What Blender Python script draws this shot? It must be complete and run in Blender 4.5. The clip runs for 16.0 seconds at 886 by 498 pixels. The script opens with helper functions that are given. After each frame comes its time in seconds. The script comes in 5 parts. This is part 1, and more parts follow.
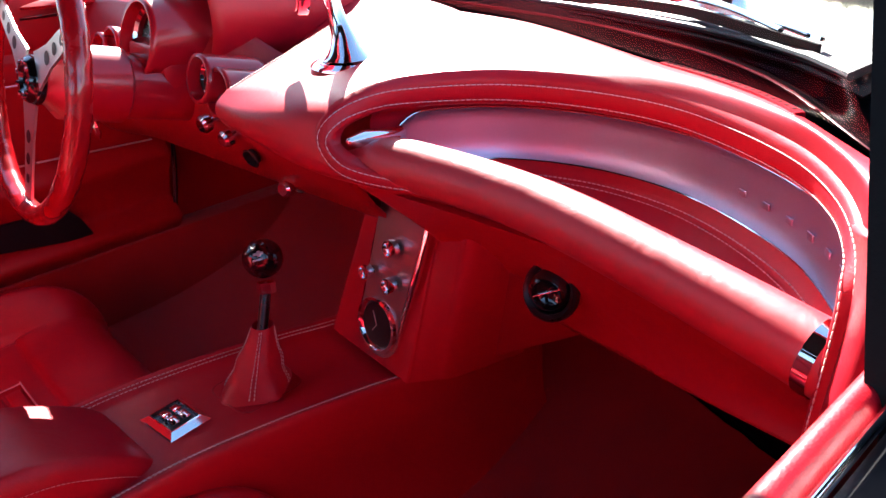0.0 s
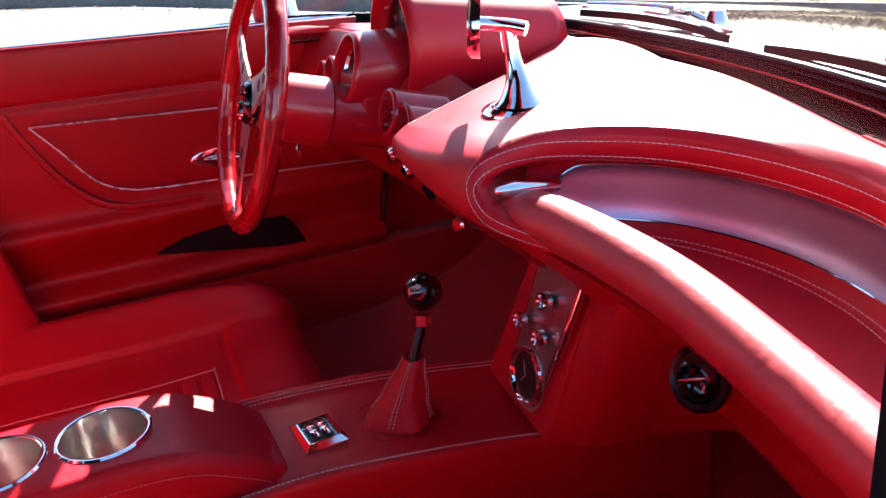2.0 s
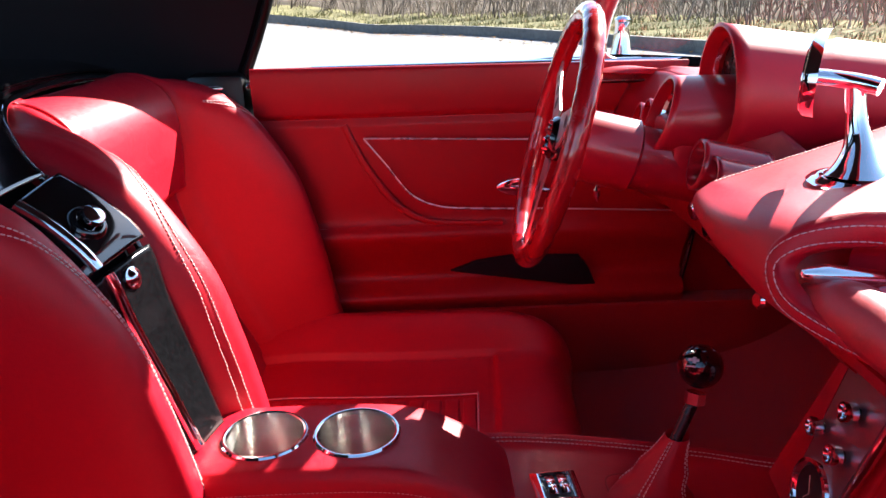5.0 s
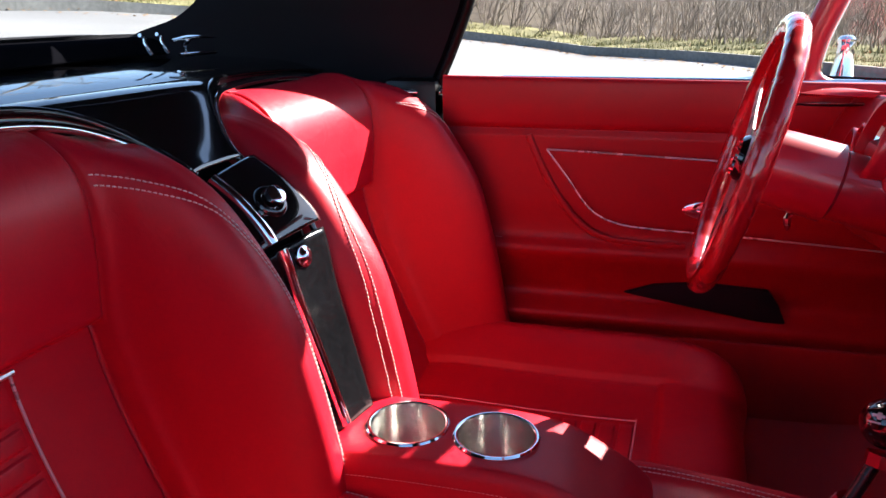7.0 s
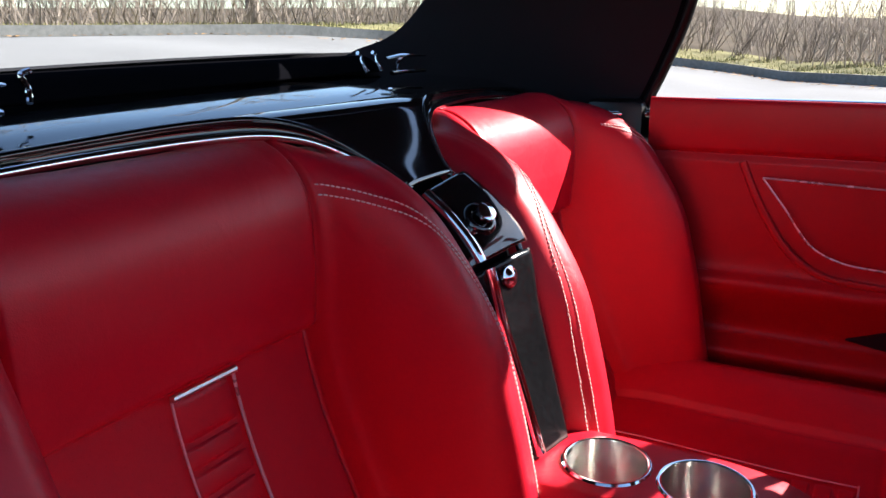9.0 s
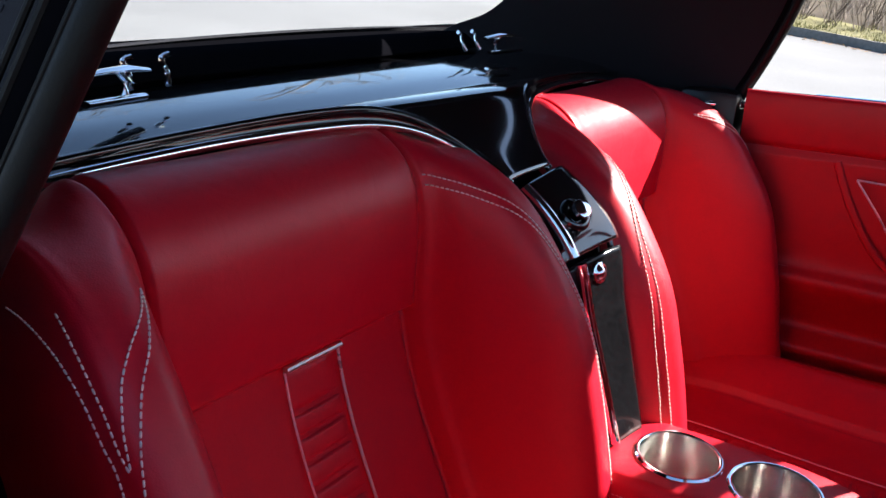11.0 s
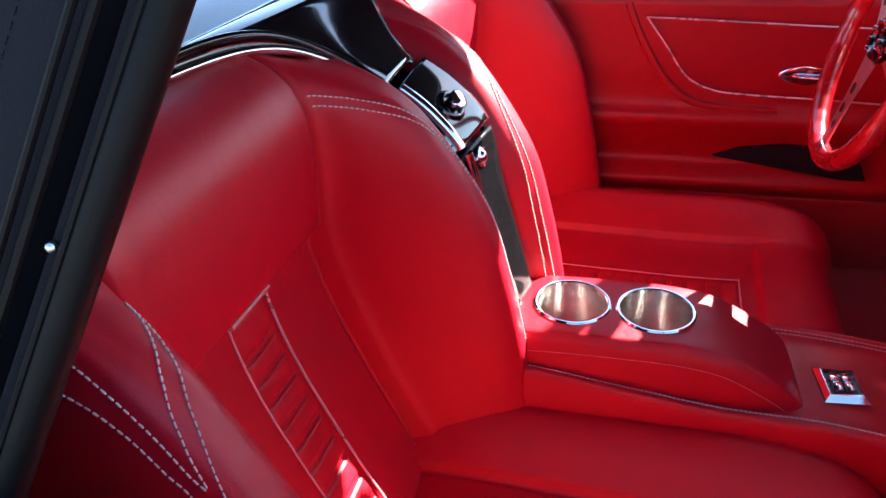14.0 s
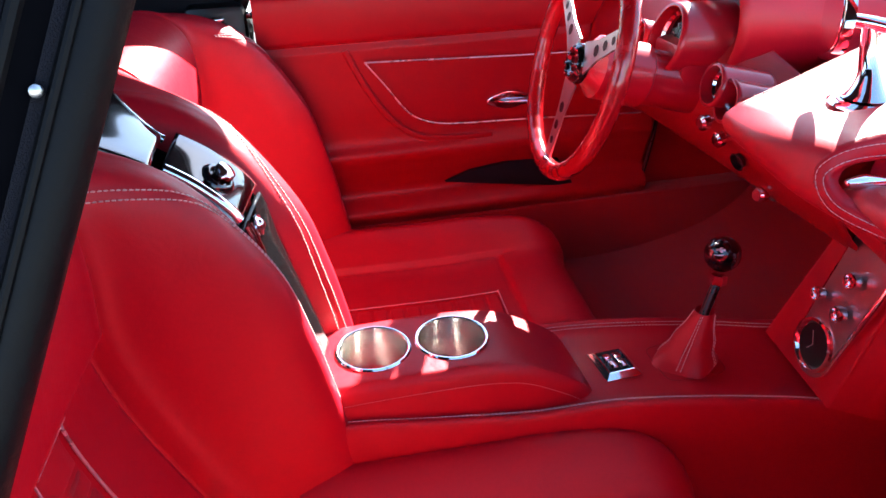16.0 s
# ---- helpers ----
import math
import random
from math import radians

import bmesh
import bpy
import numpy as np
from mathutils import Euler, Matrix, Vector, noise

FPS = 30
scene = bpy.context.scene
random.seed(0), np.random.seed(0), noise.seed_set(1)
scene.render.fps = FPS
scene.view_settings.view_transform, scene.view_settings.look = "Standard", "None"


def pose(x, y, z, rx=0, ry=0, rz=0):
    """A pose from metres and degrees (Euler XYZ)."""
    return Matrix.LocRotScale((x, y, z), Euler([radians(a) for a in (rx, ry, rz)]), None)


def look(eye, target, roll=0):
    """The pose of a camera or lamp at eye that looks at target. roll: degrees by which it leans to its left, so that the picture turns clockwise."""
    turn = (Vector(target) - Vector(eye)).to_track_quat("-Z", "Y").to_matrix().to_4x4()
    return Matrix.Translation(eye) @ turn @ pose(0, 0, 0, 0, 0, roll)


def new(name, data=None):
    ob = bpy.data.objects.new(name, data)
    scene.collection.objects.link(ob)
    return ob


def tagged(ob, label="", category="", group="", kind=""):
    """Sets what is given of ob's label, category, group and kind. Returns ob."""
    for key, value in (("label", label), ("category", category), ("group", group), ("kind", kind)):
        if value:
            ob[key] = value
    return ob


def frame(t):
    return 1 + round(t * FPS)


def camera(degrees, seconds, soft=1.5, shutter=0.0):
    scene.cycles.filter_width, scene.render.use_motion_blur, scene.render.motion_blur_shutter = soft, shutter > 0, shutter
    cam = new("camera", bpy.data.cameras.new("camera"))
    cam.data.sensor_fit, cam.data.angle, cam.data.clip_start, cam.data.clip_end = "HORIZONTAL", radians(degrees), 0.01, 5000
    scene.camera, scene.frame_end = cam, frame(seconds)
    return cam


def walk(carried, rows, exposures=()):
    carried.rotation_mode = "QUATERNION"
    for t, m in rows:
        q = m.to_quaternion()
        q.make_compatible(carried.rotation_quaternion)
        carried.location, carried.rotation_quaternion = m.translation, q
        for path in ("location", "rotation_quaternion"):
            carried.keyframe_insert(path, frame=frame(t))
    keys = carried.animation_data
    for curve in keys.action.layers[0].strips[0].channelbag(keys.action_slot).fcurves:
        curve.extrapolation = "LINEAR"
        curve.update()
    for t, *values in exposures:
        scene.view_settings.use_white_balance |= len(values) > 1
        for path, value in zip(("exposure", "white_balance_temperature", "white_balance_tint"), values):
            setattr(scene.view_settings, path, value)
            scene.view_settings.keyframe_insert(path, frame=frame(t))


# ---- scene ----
cam = camera(61.0, 16.0)
PATH = [
    (0, (0.781, -0.012, 1.019), (-0.463, 1.291, 0.151), -2.1),
    (0.5, (0.787, 0.034, 1.02), (-0.598, 1.194, 0.162), -2.0),
    (1, (0.791, 0.064, 1.025), (-0.694, 1.118, 0.199), -1.8),
    (1.5, (0.805, 0.092, 1.029), (-0.776, 1.021, 0.23), -2.0),
    (2, (0.816, 0.096, 1.034), (-0.831, 0.909, 0.243), -2.9),
    (2.5, (0.797, 0.073, 1.042), (-0.881, 0.837, 0.268), -2.0),
    (3, (0.782, 0.076, 1.037), (-0.927, 0.777, 0.271), -0.5),
    (3.5, (0.788, 0.106, 1.04), (-1.002, 0.604, 0.299), -0.1),
    (3.7, (0.789, 0.115, 1.039), (-1.025, 0.535, 0.311), -0.2),
    (5.8, (0.771, 0.153, 1.018), (-1.115, 0.037, 0.362), -1.4),
    (6, (0.769, 0.157, 1.015), (-1.114, -0.002, 0.363), -1.1),
    (6.5, (0.773, 0.186, 1.01), (-1.092, -0.153, 0.372), -1.1),
    (7, (0.778, 0.188, 1.007), (-1.067, -0.278, 0.393), -0.6),
    (7.5, (0.782, 0.179, 1.007), (-1.036, -0.408, 0.415), -0.7),
    (8, (0.783, 0.168, 1.003), (-1.002, -0.526, 0.424), -0.8),
    (8.5, (0.775, 0.151, 1.004), (-0.972, -0.641, 0.441), -0.8),
    (9, (0.767, 0.134, 0.999), (-0.939, -0.752, 0.446), -0.8),
    (9.5, (0.761, 0.122, 0.999), (-0.902, -0.839, 0.442), -0.2),
    (10, (0.762, 0.119, 1.001), (-0.855, -0.915, 0.439), 0.4),
    (10.2, (0.768, 0.115, 1.007), (-0.83, -0.936, 0.426), 0.9),
    (12.3, (0.916, 0.078, 1.124), (-0.702, -0.703, 0.246), 1.0),
    (12.5, (0.935, 0.061, 1.129), (-0.699, -0.665, 0.234), 0.4),
    (13, (0.946, 0.035, 1.135), (-0.727, -0.55, 0.209), -0.2),
    (13.5, (0.881, -0.012, 1.113), (-0.817, -0.458, 0.156), -0.4),
    (14, (0.858, -0.04, 1.112), (-0.818, -0.417, 0.088), -2.1),
    (14.5, (0.874, -0.08, 1.12), (-0.809, -0.193, 0.045), -0.5),
    (15, (0.877, -0.124, 1.134), (-0.814, -0.027, 0.07), -0.7),
    (15.5, (0.865, -0.14, 1.135), (-0.824, 0.145, 0.102), -0.9),
    (16, (0.846, -0.135, 1.131), (-0.872, 0.235, 0.175), -1.8),
]
EXPOSURES = [(0, 2.92), (3.5, 2.56), (6.5, 2.48), (9, 2.22), (10.2, 2.14), (12.5, 2.76), (14, 3.10), (15, 3.22), (16, 3.30)]
walk(cam, [(t, look(eye, target, roll)) for t, eye, target, roll in PATH], EXPOSURES)


# ---- light ----
SUN_FROM = Vector((-0.612, 0.531, 0.572)).normalized()
world = bpy.data.worlds.new("sky")
scene.world = world
world.use_nodes = True
wn = world.node_tree.nodes
sky = wn.new("ShaderNodeTexSky")
sky.sky_type = "NISHITA"
sky.sun_disc = False
sky.dust_density = 0.3
sky.ozone_density = 2.5
sky.sun_elevation = math.asin(SUN_FROM.z)
sky.sun_rotation = math.atan2(SUN_FROM.x, SUN_FROM.y)
wn["Background"].inputs["Strength"].default_value = 0.064
world.node_tree.links.new(sky.outputs[0], wn["Background"].inputs["Color"])
sun = new("sun", bpy.data.lights.new("sun", "SUN"))
sun.data.energy = 5.0
sun.data.angle = radians(0.53)
sun.data.color = (1.0, 0.95, 0.88)
sun.matrix_world = look(SUN_FROM * 20, (0, 0, 0))


# ---- materials ----
def material(name, base, rough=0.5, metal=0.0, vary=0.12, grain=60.0, bump=0.0, bump_scale=400.0, coat=0.0, spec=0.5, coarse=4.0, sheen=0.0, rough_vary=0.08, voronoi=False, coat_rough=0.04, wrinkle=0.0):
    m = bpy.data.materials.new(name)
    m.use_nodes = True
    nt = m.node_tree
    n, l = nt.nodes, nt.links
    b = n["Principled BSDF"]
    co = n.new("ShaderNodeTexCoord")
    big, small = n.new("ShaderNodeTexNoise"), n.new("ShaderNodeTexNoise")
    big.inputs["Scale"].default_value, small.inputs["Scale"].default_value = coarse, grain
    big.inputs["Detail"].default_value = small.inputs["Detail"].default_value = 4
    for t in (big, small):
        l.new(co.outputs["Object"], t.inputs["Vector"])
    mixed = n.new("ShaderNodeMath")
    mixed.operation = "ADD"
    l.new(big.outputs["Fac"], mixed.inputs[0])
    l.new(small.outputs["Fac"], mixed.inputs[1])
    span = n.new("ShaderNodeMapRange")
    span.inputs["From Min"].default_value, span.inputs["From Max"].default_value = 0.6, 1.4
    l.new(mixed.outputs[0], span.inputs["Value"])
    mix = n.new("ShaderNodeMix")
    mix.data_type = "RGBA"
    mix.inputs["A"].default_value = (*[c * (1 - vary) for c in base], 1)
    mix.inputs["B"].default_value = (*[min(1, c * (1 + vary)) for c in base], 1)
    l.new(span.outputs[0], mix.inputs["Factor"])
    l.new(mix.outputs["Result"], b.inputs["Base Color"])
    rr = n.new("ShaderNodeMapRange")
    rr.inputs["To Min"].default_value, rr.inputs["To Max"].default_value = max(rough - rough_vary, 0.02), min(rough + rough_vary, 1)
    l.new(span.outputs[0], rr.inputs["Value"])
    l.new(rr.outputs[0], b.inputs["Roughness"])
    b.inputs["Metallic"].default_value = metal
    b.inputs["Specular IOR Level"].default_value = spec
    b.inputs["Coat Weight"].default_value = coat
    b.inputs["Coat Roughness"].default_value = coat_rough
    b.inputs["Sheen Weight"].default_value = sheen
    if bump:
        if voronoi:
            tex = n.new("ShaderNodeTexVoronoi")
            out = tex.outputs["Distance"]
        else:
            tex = n.new("ShaderNodeTexNoise")
            tex.inputs["Detail"].default_value = 3
            out = tex.outputs["Fac"]
        tex.inputs["Scale"].default_value = bump_scale
        l.new(co.outputs["Object"], tex.inputs["Vector"])
        bp = n.new("ShaderNodeBump")
        bp.inputs["Strength"].default_value = bump
        bp.inputs["Distance"].default_value = 0.002
        l.new(out, bp.inputs["Height"])
        l.new(bp.outputs[0], b.inputs["Normal"])
        if wrinkle:
            soft, fold = n.new("ShaderNodeTexNoise"), n.new("ShaderNodeBump")
            soft.inputs["Scale"].default_value, soft.inputs["Distortion"].default_value, soft.inputs["Detail"].default_value = 22, 1.2, 3
            l.new(co.outputs["Object"], soft.inputs["Vector"])
            fold.inputs["Strength"].default_value, fold.inputs["Distance"].default_value = wrinkle, 0.006
            l.new(soft.outputs["Fac"], fold.inputs["Height"])
            l.new(fold.outputs[0], bp.inputs["Normal"])
    return m


RED = (0.47, 0.0030, 0.017)
leather = material("red_leather", RED, 0.45, spec=0.42, vary=0.07, grain=220, bump=0.07, bump_scale=700, voronoi=True, coarse=5, wrinkle=0.14)
vinyl = material("red_panel_vinyl", (0.33, 0.003, 0.011), 0.40, spec=0.35, vary=0.06, grain=160, bump=0.08, bump_scale=700, voronoi=True)
red_paint = material("red_gloss_paint", (0.36, 0.004, 0.017), 0.30, vary=0.03, coat=0.5, rough_vary=0.0)
wheel_wood = material("red_lacquered_rim", (0.36, 0.003, 0.008), 0.25, vary=0.12, grain=30, coat=1.0, rough_vary=0.05)
carpet = material("red_cut_pile_carpet", (0.40, 0.004, 0.012), 0.95, vary=0.3, grain=900, bump=0.8, bump_scale=900, spec=0.1, sheen=0.3)
black_paint = material("black_body_paint", (0.004, 0.004, 0.005), 0.08, vary=0.1, coat=1.0, rough_vary=0.03)
black_satin = material("black_satin", (0.006, 0.006, 0.007), 0.4, vary=0.2)
dull_black = material("dusty_black_paint", (0.006, 0.006, 0.007), 0.14, vary=0.5, grain=160, bump=0.03, bump_scale=260, rough_vary=0.08, spec=0.2)
rubber = material("black_rubber", (0.003, 0.003, 0.0035), 0.5, vary=0.25, grain=120, bump=0.15, spec=0.14)
canvas = material("black_top_canvas", (0.008, 0.008, 0.012), 0.8, vary=0.3, grain=300, bump=0.4, bump_scale=1500, sheen=0.0, spec=0.2)
chrome = material("polished_chrome", (0.86, 0.87, 0.9), 0.06, 1.0, vary=0.03, rough_vary=0.03)
steel = material("brushed_stainless", (0.78, 0.77, 0.74), 0.33, 1.0, vary=0.03, grain=60, rough_vary=0.03)
pad_leather = material("red_pad_leather", RED, 0.42, spec=0.6, vary=0.07, grain=220, bump=0.06, bump_scale=800, voronoi=True, coarse=5)
bar_leather = material("red_bar_leather", RED, 0.47, spec=0.8, vary=0.07, grain=220, bump=0.05, bump_scale=1300, voronoi=True, coarse=5, coat=0.8, coat_rough=0.42, wrinkle=0.30)
thread = material("pale_thread", (0.74, 0.55, 0.52), 0.8, vary=0.1)
dark_red_thread = material("rose_thread", (0.68, 0.36, 0.37), 0.8, vary=0.1)
gauge_black = material("gauge_black", (0.008, 0.008, 0.01), 0.3, vary=0.2)
bright_line = material("bright_piping", (0.72, 0.66, 0.66), 0.3, 0.6, vary=0.05)
liner_black = material("matt_black_lining", (0.003, 0.003, 0.004), 0.85, vary=0.2, spec=0.0)


# ---- small tools ----
def cr(points, n=8, closed=False):
    """A smooth line through points, n steps between each two."""
    p = [Vector(q) for q in points]
    out, m = [], len(p)
    for i in range(m if closed else m - 1):
        a, b, c, d = (p[(i + k) % m] if closed else p[min(max(i + k, 0), m - 1)] for k in (-1, 0, 1, 2))
        for k in range(n):
            t = k / n
            out.append(0.5 * ((2 * b) + (c - a) * t + (2 * a - 5 * b + 4 * c - d) * t * t + (3 * b - a - 3 * c + d) * t ** 3))
    if not closed:
        out.append(p[-1].copy())
    return out


def along(table, n=12):
    """A smooth function of 0..1 through evenly spaced rows of numbers."""
    pts = [tuple(r) if isinstance(r, (tuple, list)) else (r,) for r in table]
    m = len(pts) - 1

    def f(t):
        t = min(max(t, 0.0), 1.0) * m
        i = min(int(t), m - 1)
        k = t - i
        out = []
        for ch in range(len(pts[0])):
            a, b, c, d = (pts[min(max(i + j, 0), m)][ch] for j in (-1, 0, 1, 2))
            out.append(0.5 * (2 * b + (c - a) * k + (2 * a - 5 * b + 4 * c - d) * k * k + (3 * b - a - 3 * c + d) * k ** 3))
        return out if len(out) > 1 else out[0]
    return f


def step(e0, e1, x):
    t = min(max((x - e0) / (e1 - e0), 0.0), 1.0)
    return t * t * (3 - 2 * t)


def bell(x, w):
    return math.exp(-(x / w) ** 2)


def grid(f, nu, nv, wrap=False, skip=None):
    bm = bmesh.new()
    cols = nu if wrap else nu + 1
    vs = [[bm.verts.new(f(i / nu, j / nv)) for j in range(nv + 1)] for i in range(cols)]
    for i in range(nu):
        for j in range(nv):
            if skip and skip((i + 0.5) / nu, (j + 0.5) / nv):
                continue
            k = (i + 1) % cols
            bm.faces.new((vs[i][j], vs[k][j], vs[k][j + 1], vs[i][j + 1]))
    return bm


def thick(bm, t):
    """Gives an open sheet a back, t behind it, and closes its edges."""
    bm.normal_update()
    fs, vs = bm.faces[:], bm.verts[:]
    edges = [e for e in bm.edges if len(e.link_faces) == 1]
    loops = []
    for e in edges:
        l = e.link_loops[0]
        loops.append((l.vert, l.link_loop_next.vert))
    back = {v: bm.verts.new(v.co - v.normal * t) for v in vs}
    for f in fs:
        bm.faces.new([back[v] for v in reversed(f.verts)])
    for p, q in loops:
        bm.faces.new((q, p, back[p], back[q]))
    return bm


def sweep(path, profile, closed=False, up=(0, 0, 1), scale=None, cap=True):
    """Sweeps a closed 2D outline along a path; the outline's second axis keeps near up."""
    bm = bmesh.new()
    n, rings = len(path), []
    for i, p in enumerate(path):
        a = path[(i - 1) % n] if closed else path[max(i - 1, 0)]
        b = path[(i + 1) % n] if closed else path[min(i + 1, n - 1)]
        d = (b - a).normalized()
        s = d.cross(Vector(up))
        s = s.normalized() if s.length > 1e-5 else Vector((1, 0, 0))
        q = s.cross(d).normalized()
        k = scale(i / max(n - 1, 1)) if scale else 1.0
        rings.append([bm.verts.new(p + s * x * k + q * y * k) for x, y in profile])
    m = len(profile)
    for i in range(n if closed else n - 1):
        r0, r1 = rings[i], rings[(i + 1) % n]
        for j in range(m):
            bm.faces.new((r0[j], r0[(j + 1) % m], r1[(j + 1) % m], r1[j]))
    if cap and not closed:
        bm.faces.new(rings[0][::-1])
        bm.faces.new(rings[-1])
    bmesh.ops.recalc_face_normals(bm, faces=bm.faces[:])
    return bm


def disc(r, n=10, ry=None):
    return [(r * math.cos(2 * math.pi * k / n), (ry or r) * math.sin(2 * math.pi * k / n)) for k in range(n)]


def tube(path, r, n=10, closed=False, scale=None, ry=None, up=(0, 0, 1)):
    return sweep([Vector(p) for p in path], disc(r, n, ry), closed, up, scale)


def lathe(profile, n=32, m=None, close=False):
    """Turns (radius, height) pairs about z."""
    bm = bmesh.new()
    rings = [[bm.verts.new((max(r, 1e-5) * math.cos(2 * math.pi * k / n), max(r, 1e-5) * math.sin(2 * math.pi * k / n), h)) for k in range(n)] for r, h in profile]
    cnt = len(rings)
    for i in range(cnt if close else cnt - 1):
        for k in range(n):
            bm.faces.new((rings[i][k], rings[i][(k + 1) % n], rings[(i + 1) % cnt][(k + 1) % n], rings[(i + 1) % cnt][k]))
    bmesh.ops.remove_doubles(bm, verts=bm.verts[:], dist=2e-5)
    bmesh.ops.recalc_face_normals(bm, faces=bm.faces[:])
    if m:
        bm.transform(m)
    return bm


def rbox(x, y, z, b=0.003, m=None, seg=2):
    bm = bmesh.new()
    bmesh.ops.create_cube(bm, size=1)
    bm.transform(Matrix.Diagonal((x, y, z, 1)))
    if b:
        bmesh.ops.bevel(bm, geom=bm.edges[:], offset=b, segments=seg, affect="EDGES", profile=0.5)
    if m:
        bm.transform(m)
    return bm


def plate(outline, t, m=None, b=0.0):
    """A flat piece from an outline in xy, t thick along z."""
    bm = bmesh.new()
    f = bm.faces.new([bm.verts.new((*p, 0)) for p in outline])
    ext = bmesh.ops.extrude_face_region(bm, geom=[f])
    bmesh.ops.translate(bm, verts=[v for v in ext["geom"] if isinstance(v, bmesh.types.BMVert)], vec=(0, 0, t))
    bmesh.ops.recalc_face_normals(bm, faces=bm.faces[:])
    if b:
        top = [e for e in bm.edges if all(abs(v.co.z - t) < 1e-6 for v in e.verts)]
        bmesh.ops.bevel(bm, geom=top, offset=b, segments=2, affect="EDGES", profile=0.5)
    if m:
        bm.transform(m)
    return bm


def turned(origin, axis, spin=0.0):
    """A pose whose z runs along axis."""
    return Matrix.Translation(origin) @ Vector(axis).to_track_quat("Z", "Y").to_matrix().to_4x4() @ pose(0, 0, 0, 0, 0, spin)


def finish(bm, material, smooth=True, crease=40):
    me = bpy.data.meshes.new("mesh")
    if smooth:
        for f in bm.faces:
            f.smooth = True
        lim = radians(crease)
        for e in bm.edges:
            if len(e.link_faces) == 2 and e.calc_face_angle(0) > lim:
                e.smooth = False
    bm.to_mesh(me)
    bm.free()
    me.materials.append(material)
    return me


def thing(name, label, category, base=(0, 0, 0), group="", kind=""):
    ob = new(name)
    ob.location = base
    ob.empty_display_size = 0.05
    return tagged(ob, label, category, group, kind)


def part(name, bm, material, parent, label="", smooth=True, crease=40, kind=""):
    ob = new(name, finish(bm, material, smooth, crease))
    ob.parent = parent
    if parent.data is None:
        ob.matrix_parent_inverse = Matrix.Translation(-parent.location)
    return tagged(ob, label, kind=kind)


def solo(name, bm, material, label, category, kind="", smooth=True, crease=40, group=""):
    return tagged(new(name, finish(bm, material, smooth, crease)), label, category, group, kind)


def stitches(path, pitch=0.0058, length=0.0044, r=0.0009):
    """Single stitches of thread along a dense line."""
    bm = bmesh.new()
    dist, nxt = 0.0, pitch
    for a, b in zip(path[:-1], path[1:]):
        seg = (b - a).length
        while seg > 1e-7 and dist + seg >= nxt:
            p = a.lerp(b, (nxt - dist) / seg)
            d = (b - a).normalized()
            s = d.orthogonal().normalized()
            q = d.cross(s)
            ends = []
            for e, k in ((-0.5, 0.55), (-0.3, 1.0), (0.3, 1.0), (0.5, 0.55)):
                ends.append([bm.verts.new(p + d * length * e + (s * math.cos(w) + q * math.sin(w)) * r * k) for w in (0.8, 2.37, 3.94, 5.5)])
            for i in range(3):
                for j in range(4):
                    bm.faces.new((ends[i][j], ends[i][(j + 1) % 4], ends[i + 1][(j + 1) % 4], ends[i + 1][j]))
            bm.faces.new(ends[0][::-1])
            bm.faces.new(ends[-1])
            nxt += pitch
        dist += seg
    return bm


# ---- ground and distance ----
def ground_z(x, y):
    return 0.124 * min(max(-y - 0.8, 0), 8.2)


KERB = cr([(22, 15.5, 0), (9, 12.5, 0), (2, 10.3, 0), (-3.6, 7.35, 0), (-10, 3.8, 0), (-14.6, 1.0, 0), (-16.0, -2.6, 0), (-12.5, -7.8, 0), (-5.5, -11.0, 0), (4, -13.0, 0), (14, -14.0, 0), (26, -14.5, 0)], 12)
for p in KERB:
    p.z = ground_z(p.x, p.y)


def outward(i):
    d = KERB[min(i + 1, len(KERB) - 1)] - KERB[max(i - 1, 0)]
    return Vector((d.y, -d.x, 0)).normalized()


asphalt = material("sunlit_asphalt", (0.15, 0.15, 0.154), 0.9, vary=0.34, grain=60, bump=0.3, bump_scale=120, coarse=0.35, spec=0.2)
concrete = material("kerb_concrete", (0.16, 0.16, 0.155), 0.9, vary=0.35, grain=14, bump=0.3, bump_scale=60, coarse=1.5, spec=0.2)
turf = material("dry_turf", (0.17, 0.155, 0.075), 0.95, vary=0.55, grain=9, bump=0.6, bump_scale=40, coarse=0.7, spec=0.1)
blade_mat = material("dry_grass_blades", (0.20, 0.19, 0.085), 0.9, vary=0.5, grain=3, coarse=0.6, spec=0.1)
stem_mat = material("bare_brush", (0.23, 0.19, 0.16), 0.95, vary=0.85, grain=2, coarse=0.4, spec=0.1)
litter_mat = material("fallen_leaves", (0.26, 0.15, 0.07), 0.95, vary=0.6, grain=8, coarse=2, spec=0.1)
solo("ground", grid(lambda u, v: Vector(((u - 0.5) * 160, (v - 0.5) * 160, ground_z(0, (v - 0.5) * 160) - 0.002)), 80, 200), asphalt, "pale sunlit asphalt of the parking place", "ground", "structure")
solo("kerb", sweep(KERB, [(-0.09, -0.1), (0.09, -0.1), (0.09, 0.14), (0.06, 0.165), (-0.09, 0.17)][::-1]), concrete, "weathered concrete kerb round the parking place", "kerb", "structure", crease=25)


def rise(d):
    """How high the verge lies d metres behind the kerb."""
    return 0.13 + 0.02 * d + 0.7 * step(7.0, 30.0, d)


def verge_fn(u, v):
    i = min(int(u * (len(KERB) - 1)), len(KERB) - 1)
    p = KERB[i] + outward(i) * (0.08 + 30 * v * v)
    return Vector((p.x, p.y, ground_z(p.x, p.y) + rise(30 * v * v) + 0.03 * math.sin(i * 1.7 + 20 * v)))


